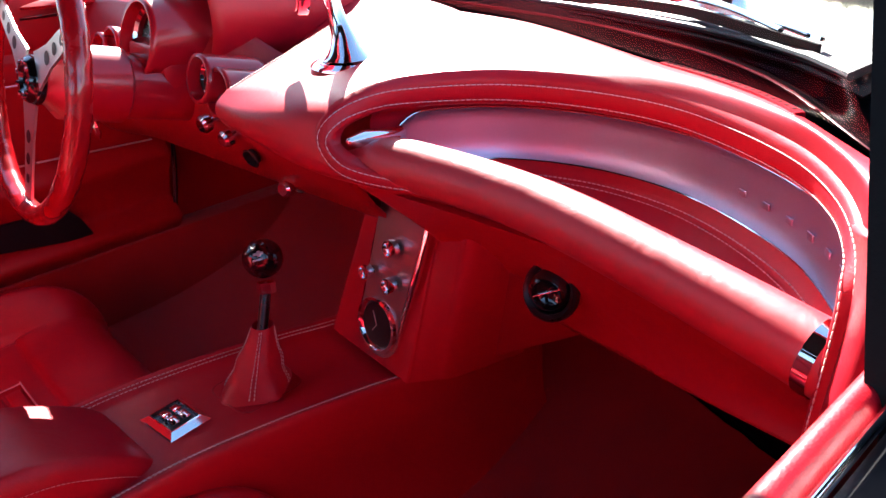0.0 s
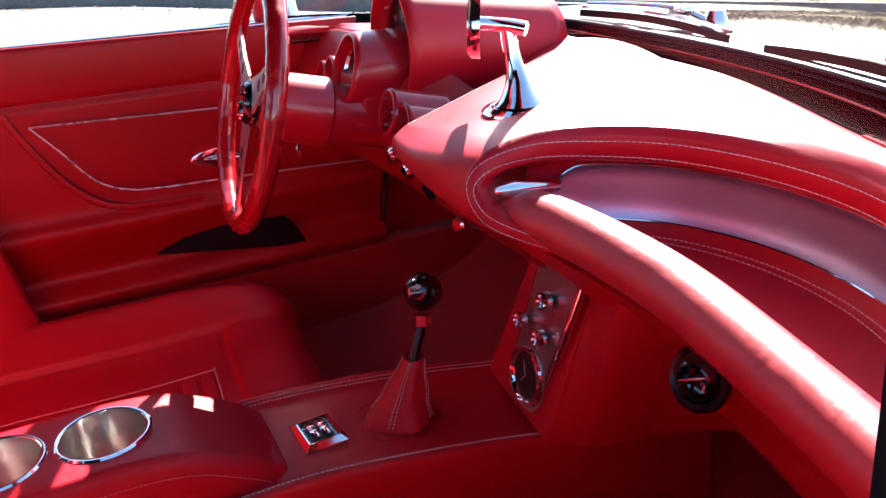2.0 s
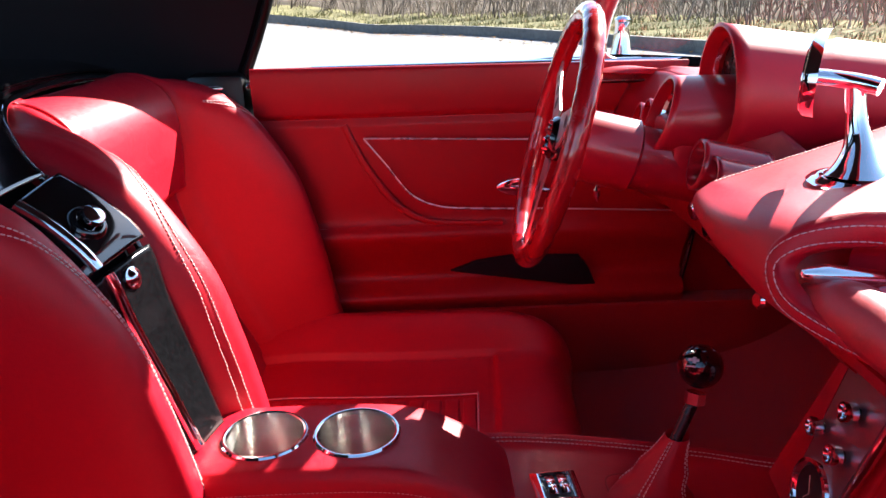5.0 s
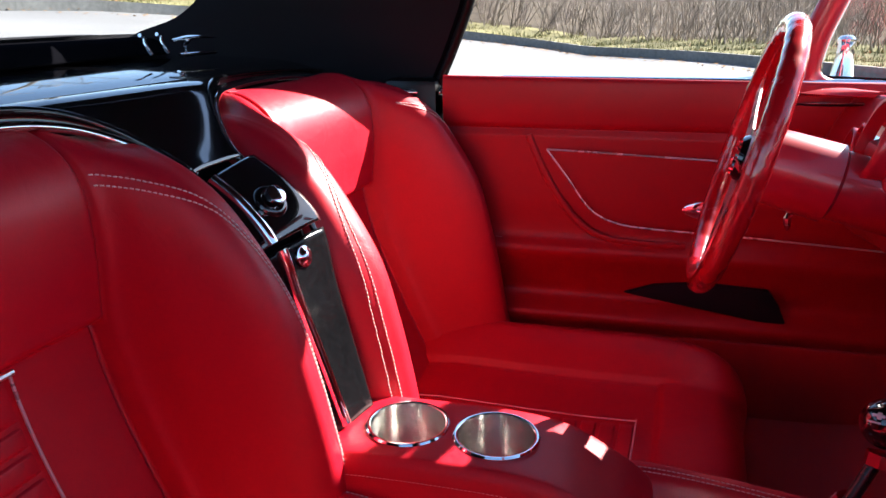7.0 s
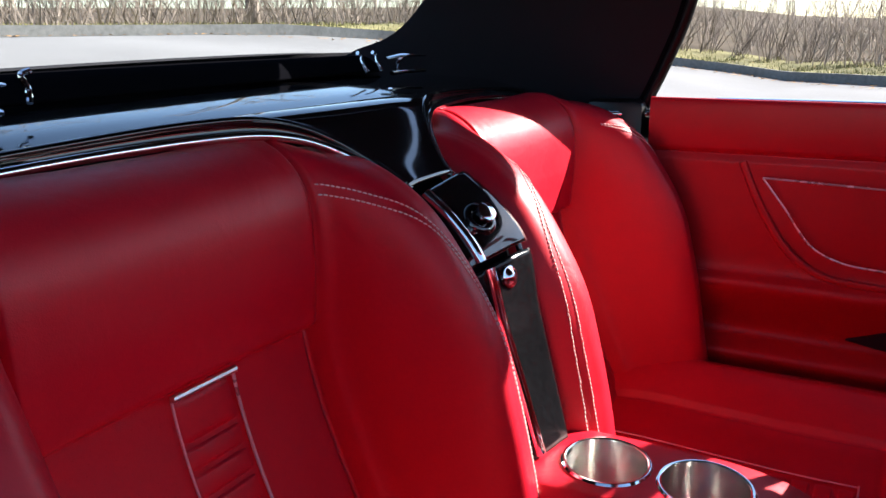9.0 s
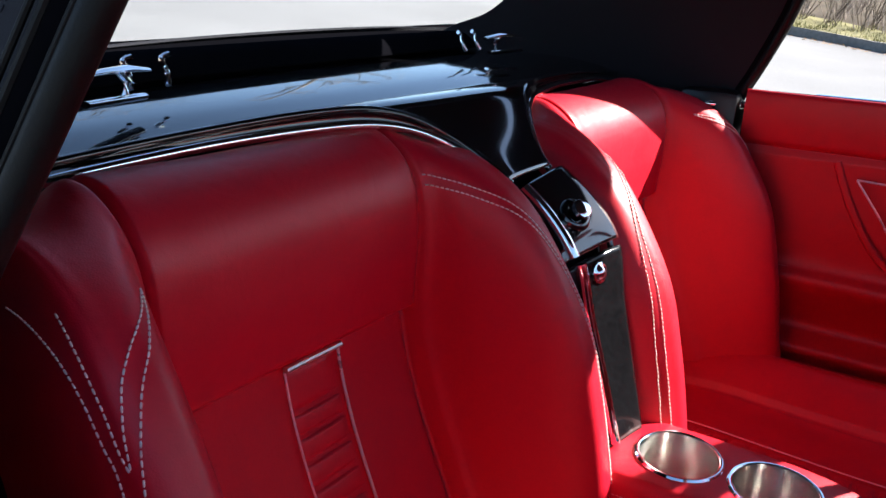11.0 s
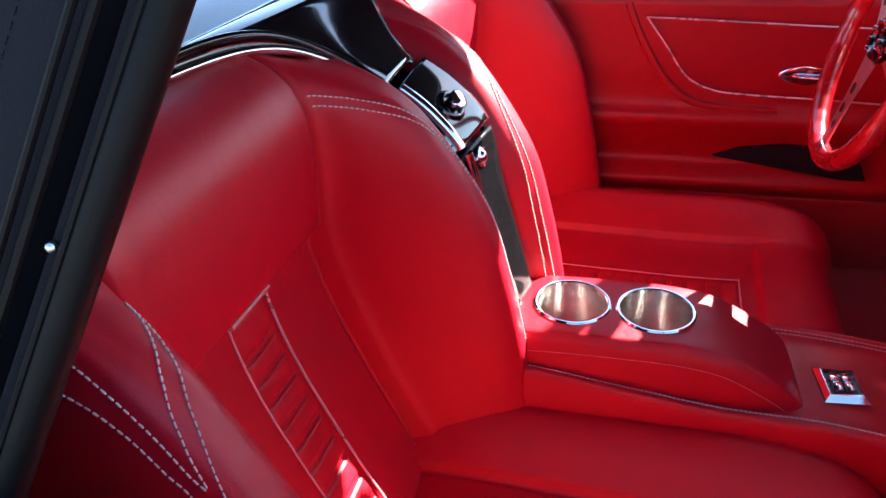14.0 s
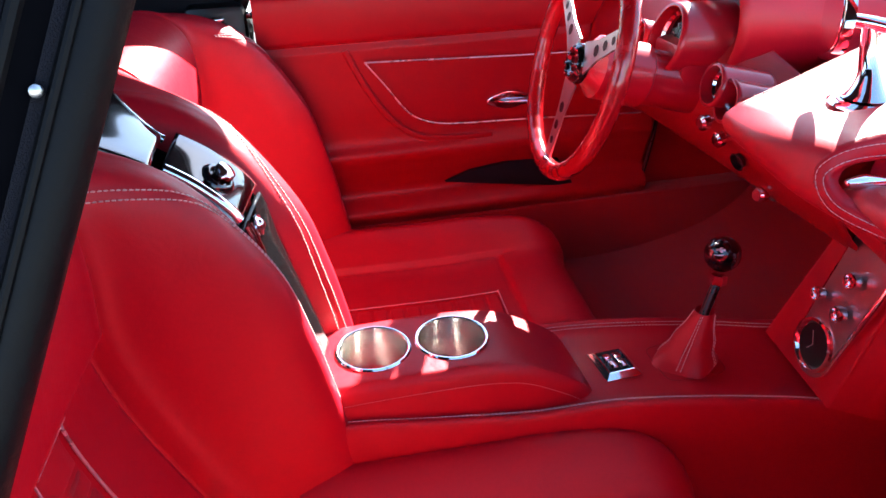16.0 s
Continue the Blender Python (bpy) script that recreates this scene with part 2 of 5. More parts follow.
solo("verge", grid(lambda u, v: verge_fn(u, v * 0.36), len(KERB) - 1, 12), turf, "rough dry grass verge beyond the kerb", "grass verge", "structure")
wood_floor = material("woodland_floor", (0.075, 0.06, 0.045), 0.95, vary=0.6, grain=5, bump=0.8, bump_scale=20, coarse=0.8, spec=0.05)
solo("woodland_slope", grid(lambda u, v: verge_fn(u, 0.36 + v * 0.64), len(KERB) - 1, 20), wood_floor, "brown woodland slope behind the grass verge", "woodland", "structure")
rnd = random.Random(4)


def scatter(count, near, far, make):
    bm_v, bm_f = [], []
    for _ in range(count):
        i = rnd.randrange(len(KERB) - 1)
        p = KERB[i].lerp(KERB[i + 1], rnd.random()) + outward(i) * (near + (far - near) * rnd.random() ** 1.3)
        p.z = ground_z(p.x, p.y) + (rise(max((p - KERB[i]).dot(outward(i)) - 0.08, 0)) if (p - KERB[i]).dot(outward(i)) > 0.1 else 0.02)
        make(p, bm_v, bm_f)
    me = bpy.data.meshes.new("mesh")
    me.from_pydata(bm_v, [], bm_f)
    return me


def blade(p, vs, fs):
    for _ in range(4):
        h, w, a = rnd.uniform(0.03, 0.12), rnd.uniform(0.006, 0.014), rnd.uniform(0, 6.28)
        d, q = Vector((math.cos(a), math.sin(a), 0)), p + Vector((rnd.uniform(-0.15, 0.15), rnd.uniform(-0.15, 0.15), -0.02))
        n = len(vs)
        vs += [q - d * w, q + d * w, q + Vector((-d.y, d.x, 0)) * h * rnd.uniform(-0.5, 0.5) + Vector((0, 0, h))]
        fs.append((n, n + 1, n + 2))


def stem(p, vs, fs):
    h = rnd.uniform(0.6, 2.1) if p.y > 9 else rnd.uniform(0.7, 3.3)
    q, d, r = p.copy(), Vector((rnd.gauss(0, 0.38), rnd.gauss(0, 0.38), 1)), rnd.uniform(0.005, 0.019)

    def limb(q, d, h, r, depth):
        n0 = None
        for k in range(4):
            a = rnd.random()
            n = len(vs)
            rr = r * (1 - k / 4.2)
            vs.extend([q + Vector((rr, 0, 0)), q + Vector((-rr / 2, rr * 0.87, 0)), q + Vector((-rr / 2, -rr * 0.87, 0))])
            if n0 is not None:
                fs.extend([(n0, n0 + 1, n + 1, n), (n0 + 1, n0 + 2, n + 2, n + 1), (n0 + 2, n0, n, n + 2)])
            n0 = n
            tops.append((q.copy(), d.copy(), rr))
            q = q + d.normalized() * h / 4
            d = d + Vector((rnd.gauss(0, 0.22), rnd.gauss(0, 0.22), 0.05))
    tops = []
    limb(q, d, h, r, 0)
    for b, bd, br in tops[1:]:
        for _ in range(3):
            limb(b, bd.normalized() * 0.5 + Vector((rnd.gauss(0, 0.6), rnd.gauss(0, 0.6), 0.4)), h * rnd.uniform(0.2, 0.4), br * 0.55, 1)


def leaf(p, vs, fs):
    a, s = rnd.uniform(0, 6.28), rnd.uniform(0.02, 0.05)
    d, e = Vector((math.cos(a), math.sin(a), rnd.uniform(-0.3, 0.3))) * s, Vector((-math.sin(a), math.cos(a), rnd.uniform(-0.3, 0.3))) * s * 0.6
    n = len(vs)
    vs += [p - d, p + e, p + d, p - e]
    fs.append((n, n + 1, n + 2, n + 3))


def stuff(name, me, mt, label, cat):
    me.materials.append(mt)
    return tagged(new(name, me), label, cat, kind="stuff")


stuff("grass_blades", scatter(9000, 0.1, 4.5, blade), blade_mat, "dry yellow green grass along the kerb", "grass")
stuff("brush", scatter(9000, 2.4, 12.0, stem), stem_mat, "dense bare winter brush beyond the grass", "brush")
stuff("fallen_leaves", scatter(4200, -0.9, 2.5, leaf), litter_mat, "brown fallen leaves on the verge", "leaves")


# bare trees behind the brush
def bare_tree(x, y, height, lean):
    z = ground_z(x, y) + 0.2
    t = thing("bare_tree", "tall bare winter tree behind the brush", "tree", (x, y, z), group="bare trees")
    spine = cr([(x, y, z), (x + 0.1 * lean, y, z + 0.25 * height), (x + 0.25 * lean, y + 0.2, z + 0.55 * height), (x + 0.6 * lean, y + 0.1, z + height)], 6)
    part("trunk", sweep(spine, disc(height * 0.022, 10), scale=lambda k: 1 - 0.8 * k), stem_mat, t)
    vs, fs = [], []

    def limb(q, d, length, r, depth):
        last = None
        for k in range(6):
            n = len(vs)
            rr = r * (1 - k / 7)
            vs.extend([q + Vector((rr, 0, 0)), q + Vector((-rr / 2, rr * 0.87, 0)), q + Vector((-rr / 2, -rr * 0.87, rr))])
            if last is not None:
                fs.extend([(last, last + 1, n + 1, n), (last + 1, last + 2, n + 2, n + 1), (last + 2, last, n, n + 2)])
            last = n
            if depth and k:
                for _ in range(2):
                    limb(q, d.normalized() * 0.6 + Vector((rnd.gauss(0, 0.6), rnd.gauss(0, 0.6), rnd.gauss(0.15, 0.4))), length * rnd.uniform(0.3, 0.5), rr * 0.6, depth - 1)
            q = q + d.normalized() * length / 5
            d = d + Vector((rnd.gauss(0, 0.2), rnd.gauss(0, 0.2), 0.1))
    for k in range(9):
        p = spine[int(len(spine) * (0.3 + 0.07 * k))]
        a = rnd.uniform(0, 6.28)
        limb(p, Vector((math.cos(a), math.sin(a), 0.6)), height * rnd.uniform(0.25, 0.42) * (1.2 - 0.08 * k), height * 0.008, 2)
    me = bpy.data.meshes.new("mesh")
    me.from_pydata(vs, [], fs)
    me.materials.append(stem_mat)
    ob = new("branches", me)
    ob.parent = t
    ob.matrix_parent_inverse = Matrix.Translation(-t.location)
    return t


for x, y, h, lean in ((-9.0, -15.5, 9.0, 1.5), (-4.5, -18.0, 10.0, -2.0), (-14.5, -13.0, 8.5, 1.0), (1.5, -19.5, 9.5, 2.0)):
    bare_tree(x, y, h, lean)


# ---- car body round the cockpit ----
CX = 0.035                                   # middle of the body


SCREEN_Y = along([0.40, 0.735, 0.812, 0.806, 0.780, 0.728, 0.634, 0.452])


def screen_base(x):
    """Where the windscreen meets the cowl."""
    return Vector((x, SCREEN_Y((x + 0.66) / 1.4), 0.868 - 0.014 * step(0.15, 0.42, x)))


# the header is unseen; its height is set by where sunlight reaches the seats
def screen_top(x):
    s = (x - CX) / 0.585
    return Vector((x, 0.53 - 0.06 * s * s - 0.075 * s, 1.212 + 0.035 * s ** 4))


car_body = thing("car_body", "glossy black convertible car body round the cockpit", "car", (0.035, 0.6, 0.2))
# floor pan, firewall and sills with carpet
floor = thing("floor", "dark red cut pile carpet on the footwell floor", "carpet", (0.035, 0.4, 0.2), kind="structure")


def floor_fn(u, v):
    x = -0.68 + 1.40 * u
    y, z = along([(-0.45, 0.24), (-0.1, 0.235), (0.3, 0.23), (0.62, 0.24), (0.86, 0.30), (0.98, 0.42), (1.0, 0.62), (0.98, 0.84)])(v)
    return Vector((x, y, z))


part("floor_carpet", thick(grid(floor_fn, 24, 40), 0.01), carpet, floor)
for sx, x0 in ((-1, -0.665), (1, 0.728)):
    bm = grid(lambda u, v: Vector((x0 + 0.02 * sx * math.sin(3 * v), 0.60 + 0.42 * u, 0.24 + 0.58 * v)), 10, 10)
    part("kick_panel", thick(bm, 0.012), vinyl, floor, "red vinyl kick panel beside the footwell")
part("sill", rbox(0.07, 1.33, 0.17, 0.02, pose(-0.665, 0.315, 0.305)), carpet, floor, "carpeted door sill")
part("sill", rbox(0.07, 1.1, 0.17, 0.02, pose(0.735, 0.20, 0.305)), carpet, floor, "carpeted door sill")
bm = grid(lambda u, v: Vector((-0.68 + 1.42 * u, -0.46 - 0.02 * v, 0.23 + 0.66 * v)), 8, 8)
part("rear_bulkhead", thick(bm, 0.01), black_satin, floor, "black bulkhead behind the seats")


# hood, cowl and fenders
def hood_fn(u, v):
    x = CX + (u - 0.5) * 1.62
    a = abs(x - CX)
    b = screen_base(max(min(x, 0.70), -0.64))
    y0 = b.y + 0.02
    y = y0 + (2.15 - y0) * v
    z = 0.872 - 0.03 * v - 0.10 * v * v - 0.06 * (a / 0.8) ** 4 + 0.035 * bell(a - 0.62, 0.12) * step(0.05, 0.4, v)
    return Vector((x, y, z))


part("hood", thick(grid(hood_fn, 48, 30), 0.004), black_paint, car_body, "glossy black hood reflecting the sky")
for sx in (-1, 1):
    x0 = CX + sx * 0.735

    def side(u, v, sx=sx, x0=x0):
        y = 2.15 - 2.30 * u
        prof = along([(0.0, 0.862), (0.035, 0.862), (0.085, 0.835), (0.115, 0.74), (0.10, 0.60), (0.13, 0.45), (0.10, 0.25)])(v)
        return Vector((x0 + sx * (prof[0] + 0.01), y, prof[1] - 0.12 * step(0.9, 2.2, y) - 0.05 * step(-0.3, -1.6, y)))
    part("flank", thick(grid(side, 40, 24), 0.004), black_paint, car_body, "black side of the car")

part("door_jamb", rbox(0.07, 0.11, 0.62, 0.015, pose(-0.668, -0.232, 0.565)), black_satin, car_body, "black door jamb behind the driver")
BELT = cr([(0.52, -0.82, 0.852), (0.60, -0.58, 0.852), (0.668, -0.42, 0.851), (0.713, -0.318, 0.850), (0.735, -0.258, 0.850), (0.746, -0.215, 0.850), (0.751, -0.172, 0.850)], 8)
for sx in (-1, 1):
    line = [p if sx > 0 else Vector((2 * CX - p.x, p.y + 0.10, p.z)) for p in BELT]
    part("belt_moulding", sweep(line, disc(0.010, 14, 0.0075)), chrome, car_body, "half round chrome belt moulding")
    bm = grid(lambda u, v: line[round(v * (len(line) - 1))] + Vector((sx * (0.012 + 0.10 * u), -0.04 * u, -0.003 - 0.055 * u * u)), 10, len(line) - 1)
    part("rear_quarter", thick(bm, 0.004), black_paint, car_body, "black rear quarter beside the top")

# plain tail and nose that close the car
def tail_fn(u, v):
    s = 2 * u - 1
    y = -0.66 - 1.15 * v
    return Vector((CX + s * (0.80 - 0.06 * v), y - 0.02 * s, 0.885 - 0.10 * v - 0.12 * v ** 4 - 0.05 * abs(s) ** 3))


part("trunk_lid", thick(grid(tail_fn, 30, 24), 0.004), black_paint, car_body, "black trunk lid")
part("tail_panel", rbox(1.46, 0.05, 0.46, 0.02, pose(CX, -1.80, 0.44)), black_paint, car_body, "black tail panel")
part("nose_panel", rbox(1.60, 0.05, 0.50, 0.02, pose(CX, 2.14, 0.47)), black_paint, car_body, "black nose panel")
for sx in (-1, 1):
    bm = grid(lambda u, v: Vector((CX + sx * (0.800 - 0.06 * u + 0.02 * math.sin(math.pi * v)), -0.17 - 1.64 * u, 0.25 + (0.585 - 0.06 * u) * v)), 20, 10)
    part("rear_flank", thick(bm, 0.004), black_paint, car_body, "black rear side of the car")

# rear deck with the waterfall between the seats
# the upper edge of the panel beside each seat, from the foot of the waterfall up and round behind the seat
LOW = [(0.036, -0.126, 0.511), (0.042, -0.152, 0.600), (0.048, -0.177, 0.680), (0.054, -0.196, 0.748), (0.051, -0.235, 0.797), (0.052, -0.292, 0.839)]
EDGE_P = along(LOW + [(0.082, -0.358, 0.884), (0.135, -0.398, 0.907), (0.21, -0.432, 0.910), (0.34, -0.463, 0.904), (0.50, -0.478, 0.896), (0.66, -0.48, 0.885), (0.68, -0.55, 0.905), (0.69, -0.63, 0.915), (0.69, -0.71, 0.918)])
EDGE_D = along([(-x, y + 0.012 * max(x - 0.04, 0) / 0.03, z) for x, y, z in LOW] + [(-0.090, -0.332, 0.884), (-0.14, -0.358, 0.907), (-0.21, -0.380, 0.910), (-0.34, -0.40, 0.906), (-0.50, -0.41, 0.898), (-0.64, -0.41, 0.885), (-0.67, -0.48, 0.905), (-0.68, -0.58, 0.915), (-0.68, -0.68, 0.918)])


def deck_fn(u, v):
    p, q = Vector(EDGE_D(v)), Vector(EDGE_P(v))
    s = 2 * u - 1
    c = p.lerp(q, u)
    c.z += (0.002 + 0.004 * step(0.36, 0.75, v)) * (1 - s ** 4)
    return c


rear_deck = thing("rear_deck", "glossy black body panel behind and between the seats", "car panel", (0, -0.6, 0.9))
GAP_LOW, GAP_TOP = 0.213, 0.338
LEAN = 0.022


def deck_piece(u0, u1, v0, v1, nu, nv, lift=0.0, tilt=0.0):
    """A stretch of the panel between the seats, lift above it, leaning to the passenger by tilt."""
    def f(u, v):
        a, b = u0 + (u1 - u0) * u, v0 + (v1 - v0) * v
        p = deck_fn(a, b)
        n = (deck_fn(a, b + 0.004) - deck_fn(a, b - 0.004)).cross(deck_fn(a + 0.01, b) - deck_fn(a - 0.01, b))
        return p + n.normalized() * (lift + tilt * (0.5 - a))
    return thick(grid(f, nu, nv), 0.004)


def deck_pose(u, v):
    """A pose on the panel between the seats, z along its normal."""
    n = (deck_fn(u, v + 0.004) - deck_fn(u, v - 0.004)).cross(deck_fn(u + 0.01, v) - deck_fn(u - 0.01, v)).normalized()
    return turned(deck_fn(u, v) + n * (0.0045 + LEAN * (0.5 - u)), n + Vector((LEAN / 0.108, 0, 0)))


part("deck_panel", deck_piece(0, 1, GAP_TOP + 0.006, 1, 40, 100), black_paint, rear_deck)
part("lid_panel", deck_piece(0, 1, GAP_LOW + 0.004, GAP_TOP - 0.006, 24, 24, 0.001, LEAN), black_paint, rear_deck, "glossy black lid with the release button")
part("lower_panel", deck_piece(0, 1, 0.004, GAP_LOW - 0.004, 24, 30, 0.0, LEAN), dull_black, rear_deck, "black panel running down between the seats")
part("gap_floor", deck_piece(0.02, 0.98, GAP_LOW - 0.03, GAP_TOP + 0.03, 12, 24, -0.016), liner_black, rear_deck)
for u0, v0, v1 in ((0.82, GAP_LOW + 0.006, GAP_TOP - 0.008), (0.76, 0.010, GAP_LOW - 0.006)):
    part("chrome_band", tube([deck_pose(u0, v0 + (v1 - v0) * k / 24).translation for k in range(25)], 0.0075, 14), chrome, rear_deck, "rounded chrome band along the panel")
part("rolled_edge", tube([deck_fn(0.0, v / 168) + Vector((0.002, 0.002, 0.002)) for v in range(2, 56)], 0.0045, 10), black_paint, rear_deck)
LIP = along([0.0, 0.0, 0.0, 0.0, 0.002, 0.008, 0.013, 0.016, 0.016, 0.013, 0.012, 0.012, 0.012, 0.012, 0.012])
for sx in (0.0, 1.0):
    edge = [deck_fn(sx, v / 168) + Vector((0, 0, 0.004)) for v in range(58, 133)]
    foot = [p + Vector((0, 0.004, -LIP((k + 58) / 168))) for k, p in enumerate(edge)]
    part("chrome_moulding", tube(foot, 0.0055, 10), chrome, rear_deck, "polished chrome moulding beside the seat")
    part("lip", grid(lambda u, v: edge[round(u * 74)].lerp(foot[round(u * 74)], v * 1.3) + Vector((0, -0.004 * math.sin(math.pi * v), 0)), 74, 5), black_paint, rear_deck)
    part("raised_edge", tube([p + Vector((0, -0.003, 0)) for p in edge], 0.0042, 10), black_paint, rear_deck)


m = deck_pose(0.47, 0.268)
part("button_bezel", lathe([(0.0125, 0.003), (0.0145, 0.0055), (0.017, 0.0055), (0.0205, 0.003), (0.0225, -0.002)], 36, m), black_paint, rear_deck, "domed black bezel")
part("release_button", lathe([(0, 0.0185), (0.0095, 0.0182), (0.0122, 0.0165), (0.0124, 0.0105), (0.0105, 0.009), (0.0095, 0.004), (0.0095, 0.0)], 32, m), chrome, rear_deck, "round chrome release button")
part("screw", lathe([(0, 0.0075), (0.004, 0.007), (0.007, 0.005), (0.0085, 0.003), (0.013, 0.0015), (0.0135, -0.002)], 24, deck_pose(0.47, 0.186)), chrome, rear_deck, "chrome finishing screw")


def liner_fn(u, v):
    x = -0.64 + 1.30 * u
    y, z = along([(-0.625, 0.930), (-0.635, 0.945), (-0.65, 0.956), (-0.70, 0.956), (-0.80, 0.955)])(v)
    return Vector((x, y - 0.02 * math.sin(math.pi * u), z))


part("rear_shelf_liner", thick(grid(liner_fn, 30, 16), 0.004), liner_black, rear_deck, "matt black lining under the rear window")
for x, mir in ((-0.365, 1), (0.362, -1)):
    hg = thing("top_latch", "chrome folding top latch and hinge", "latch", (x, -0.55, 0.935), group="top latches")
    m = pose(x, -0.535, 0.935)
    part("latch_foot", tube([m @ Vector((mir * a, b, c)) for a, b, c in ((0.02, 0.0, 0.0), (-0.02, 0.01, 0.001), (-0.055, 0.02, 0.002))], 0.006, 10, ry=0.0035), chrome, hg)
    part("latch_arm", tube([m @ Vector((mir * a, b, c)) for a, b, c in ((0.0, 0.0, 0.002), (0.004, 0.0, 0.015), (-0.008, 0.004, 0.027))], 0.004, 8), chrome, hg)
    part("latch_lever", sweep([m @ Vector((mir * a, b, c)) for a, b, c in ((0.03, -0.005, 0.024), (0.0, 0.004, 0.028), (-0.03, 0.012, 0.028), (-0.06, 0.02, 0.026))], disc(0.009, 10, 0.0035), scale=along([0.6, 1.0, 0.8, 0.35])), chrome, hg, "pointed chrome lever")
    for k in (0.02, 0.065):
        part("hinge_loop", tube(cr([m @ Vector((mir * (k + a), b, c)) for a, b, c in ((0.0, -0.02, 0.004), (0.004, -0.025, 0.016), (0.002, -0.03, 0.03), (0.012, -0.03, 0.034))], 5), 0.0032, 8), chrome, hg)

# ---- windscreen ----
windscreen = thing("windscreen", "curved wraparound windscreen in a slim frame", "windscreen", (0.035, 0.6, 0.87))
glass = bpy.data.materials.new("clear_glass")
glass.use_nodes = True
gn = glass.node_tree.nodes
gn.remove(gn["Principled BSDF"])
clear, gloss, blend = gn.new("ShaderNodeBsdfTransparent"), gn.new("ShaderNodeBsdfGlossy"), gn.new("ShaderNodeMixShader")
gloss.inputs["Roughness"].default_value = 0.01
clear.inputs["Color"].default_value = (0.97, 0.99, 0.98, 1)
blend.inputs["Fac"].default_value = 0.03
glass.node_tree.links.new(clear.outputs[0], blend.inputs[1])
glass.node_tree.links.new(gloss.outputs[0], blend.inputs[2])
glass.node_tree.links.new(blend.outputs[0], gn["Material Output"].inputs["Surface"])


SCREEN_B = along([(-0.670, 0.49, 0.872), (-0.650, 0.575, 0.870), (-0.58, 0.665, 0.868), (-0.42, 0.755, 0.868), (-0.2, 0.815, 0.868), (0.0, 0.806, 0.868), (0.2, 0.764, 0.866), (0.37, 0.714, 0.856), (0.53, 0.640, 0.852), (0.652, 0.534, 0.856), (0.715, 0.39, 0.864), (0.735, 0.268, 0.866)])


def screen_fn(u, v):
    a, b = Vector(SCREEN_B(u)), screen_top(-0.632 + 1.262 * u)
    p = a.lerp(b, v)
    p.y += 0.02 * math.sin(math.pi * v) * step(0.0, 0.12, u)
    return p


pane = part("pane", grid(screen_fn, 40, 12), glass, windscreen, "clear curved glass")
pane.visible_shadow = False
part("lower_gasket", sweep([screen_fn(u / 60, 0.0) + Vector((0, 0.012, 0)) for u in range(61)], [(-0.010, -0.030), (-0.010, -0.006), (-0.016, 0.008), (-0.024, 0.013), (-0.034, 0.011), (-0.039, 0.002), (-0.038, -0.024)]), liner_black, windscreen, "black rubber gasket along the cowl")
part("header", sweep([screen_fn(u / 40, 1.0) for u in range(41)], [(-0.02, -0.02), (0.02, -0.02), (0.025, 0.012), (-0.025, 0.012)]), red_paint, windscreen, "red header rail, unseen, placed to shape the sun patches")
post_line = cr([(-0.676, 0.60, 0.852), (-0.674, 0.53, 0.858), (-0.672, 0.490, 0.884), (-0.669, 0.492, 0.94), (-0.664, 0.517, 1.02), (-0.655, 0.548, 1.12), (-0.640, 0.575, 1.215)], 6)
post_line = [p + Vector((0, -0.012, 0)) for p in post_line]
part("post", sweep(post_line, disc(0.022, 16, 0.015), up=(1, 0, 0)), red_paint, windscreen, "slim red windscreen post")
part("post_trim", sweep([p + Vector((-0.010, 0.022, 0.0)) for p in post_line], disc(0.006, 10, 0.010), up=(1, 0, 0)), chrome, windscreen, "bright trim outside the post")
part("cowl_end", plate([(0.25, 0.850), (0.262, 0.864), (0.33, 0.873), (0.40, 0.880), (0.47, 0.880), (0.49, 0.850)], 0.030, Matrix(((0, 0, 1, -0.735), (1, 0, 0, 0), (0, 1, 0, 0), (0, 0, 0, 1))), 0.004), black_paint, windscreen, "black end of the cowl above the door")
post_line = [Vector((0.7515, 0.243, 0.80)).lerp(Vector((0.6485, 0.355, 1.215)), k / 10) + Vector((0.022, 0.01, 0)) for k in range(11)]
part("post", sweep(post_line, [(-0.022, -0.02), (0.022, -0.02), (0.022, 0.02), (-0.022, 0.02)], up=(0, 1, 0)), rubber, windscreen, "black edged windscreen post")

# ---- soft top ----
soft_top = thing("soft_top", "raised black canvas convertible top", "convertible top", (0.035, -0.5, 0.95))


# lines from the foot of each side rail up to the roof, and the sides of the rear window
RAIL_P = along([(0.683, -0.318, 0.79), (0.664, -0.294, 0.845), (0.628, -0.250, 0.945), (0.588, -0.199, 1.06), (0.525, -0.122, 1.235)])
# upper end of the driver's rail is unseen, set to shape the sun patches
RAIL_D = along([(-0.680, -0.226, 0.79), (-0.672, -0.190, 0.85), (-0.655, -0.142, 0.95), (-0.632, -0.102, 1.06), (-0.600, -0.050, 1.305)])
WIN_P = along([(0.46, -0.64, 0.925), (0.41, -0.635, 0.96), (0.385, -0.61, 1.00), (0.39, -0.56, 1.08), (0.41, -0.42, 1.235)])
WIN_D = along([(-0.36, -0.68, 0.925), (-0.42, -0.67, 0.965), (-0.50, -0.62, 1.00), (-0.545, -0.56, 1.08), (-0.50, -0.40, 1.235)])


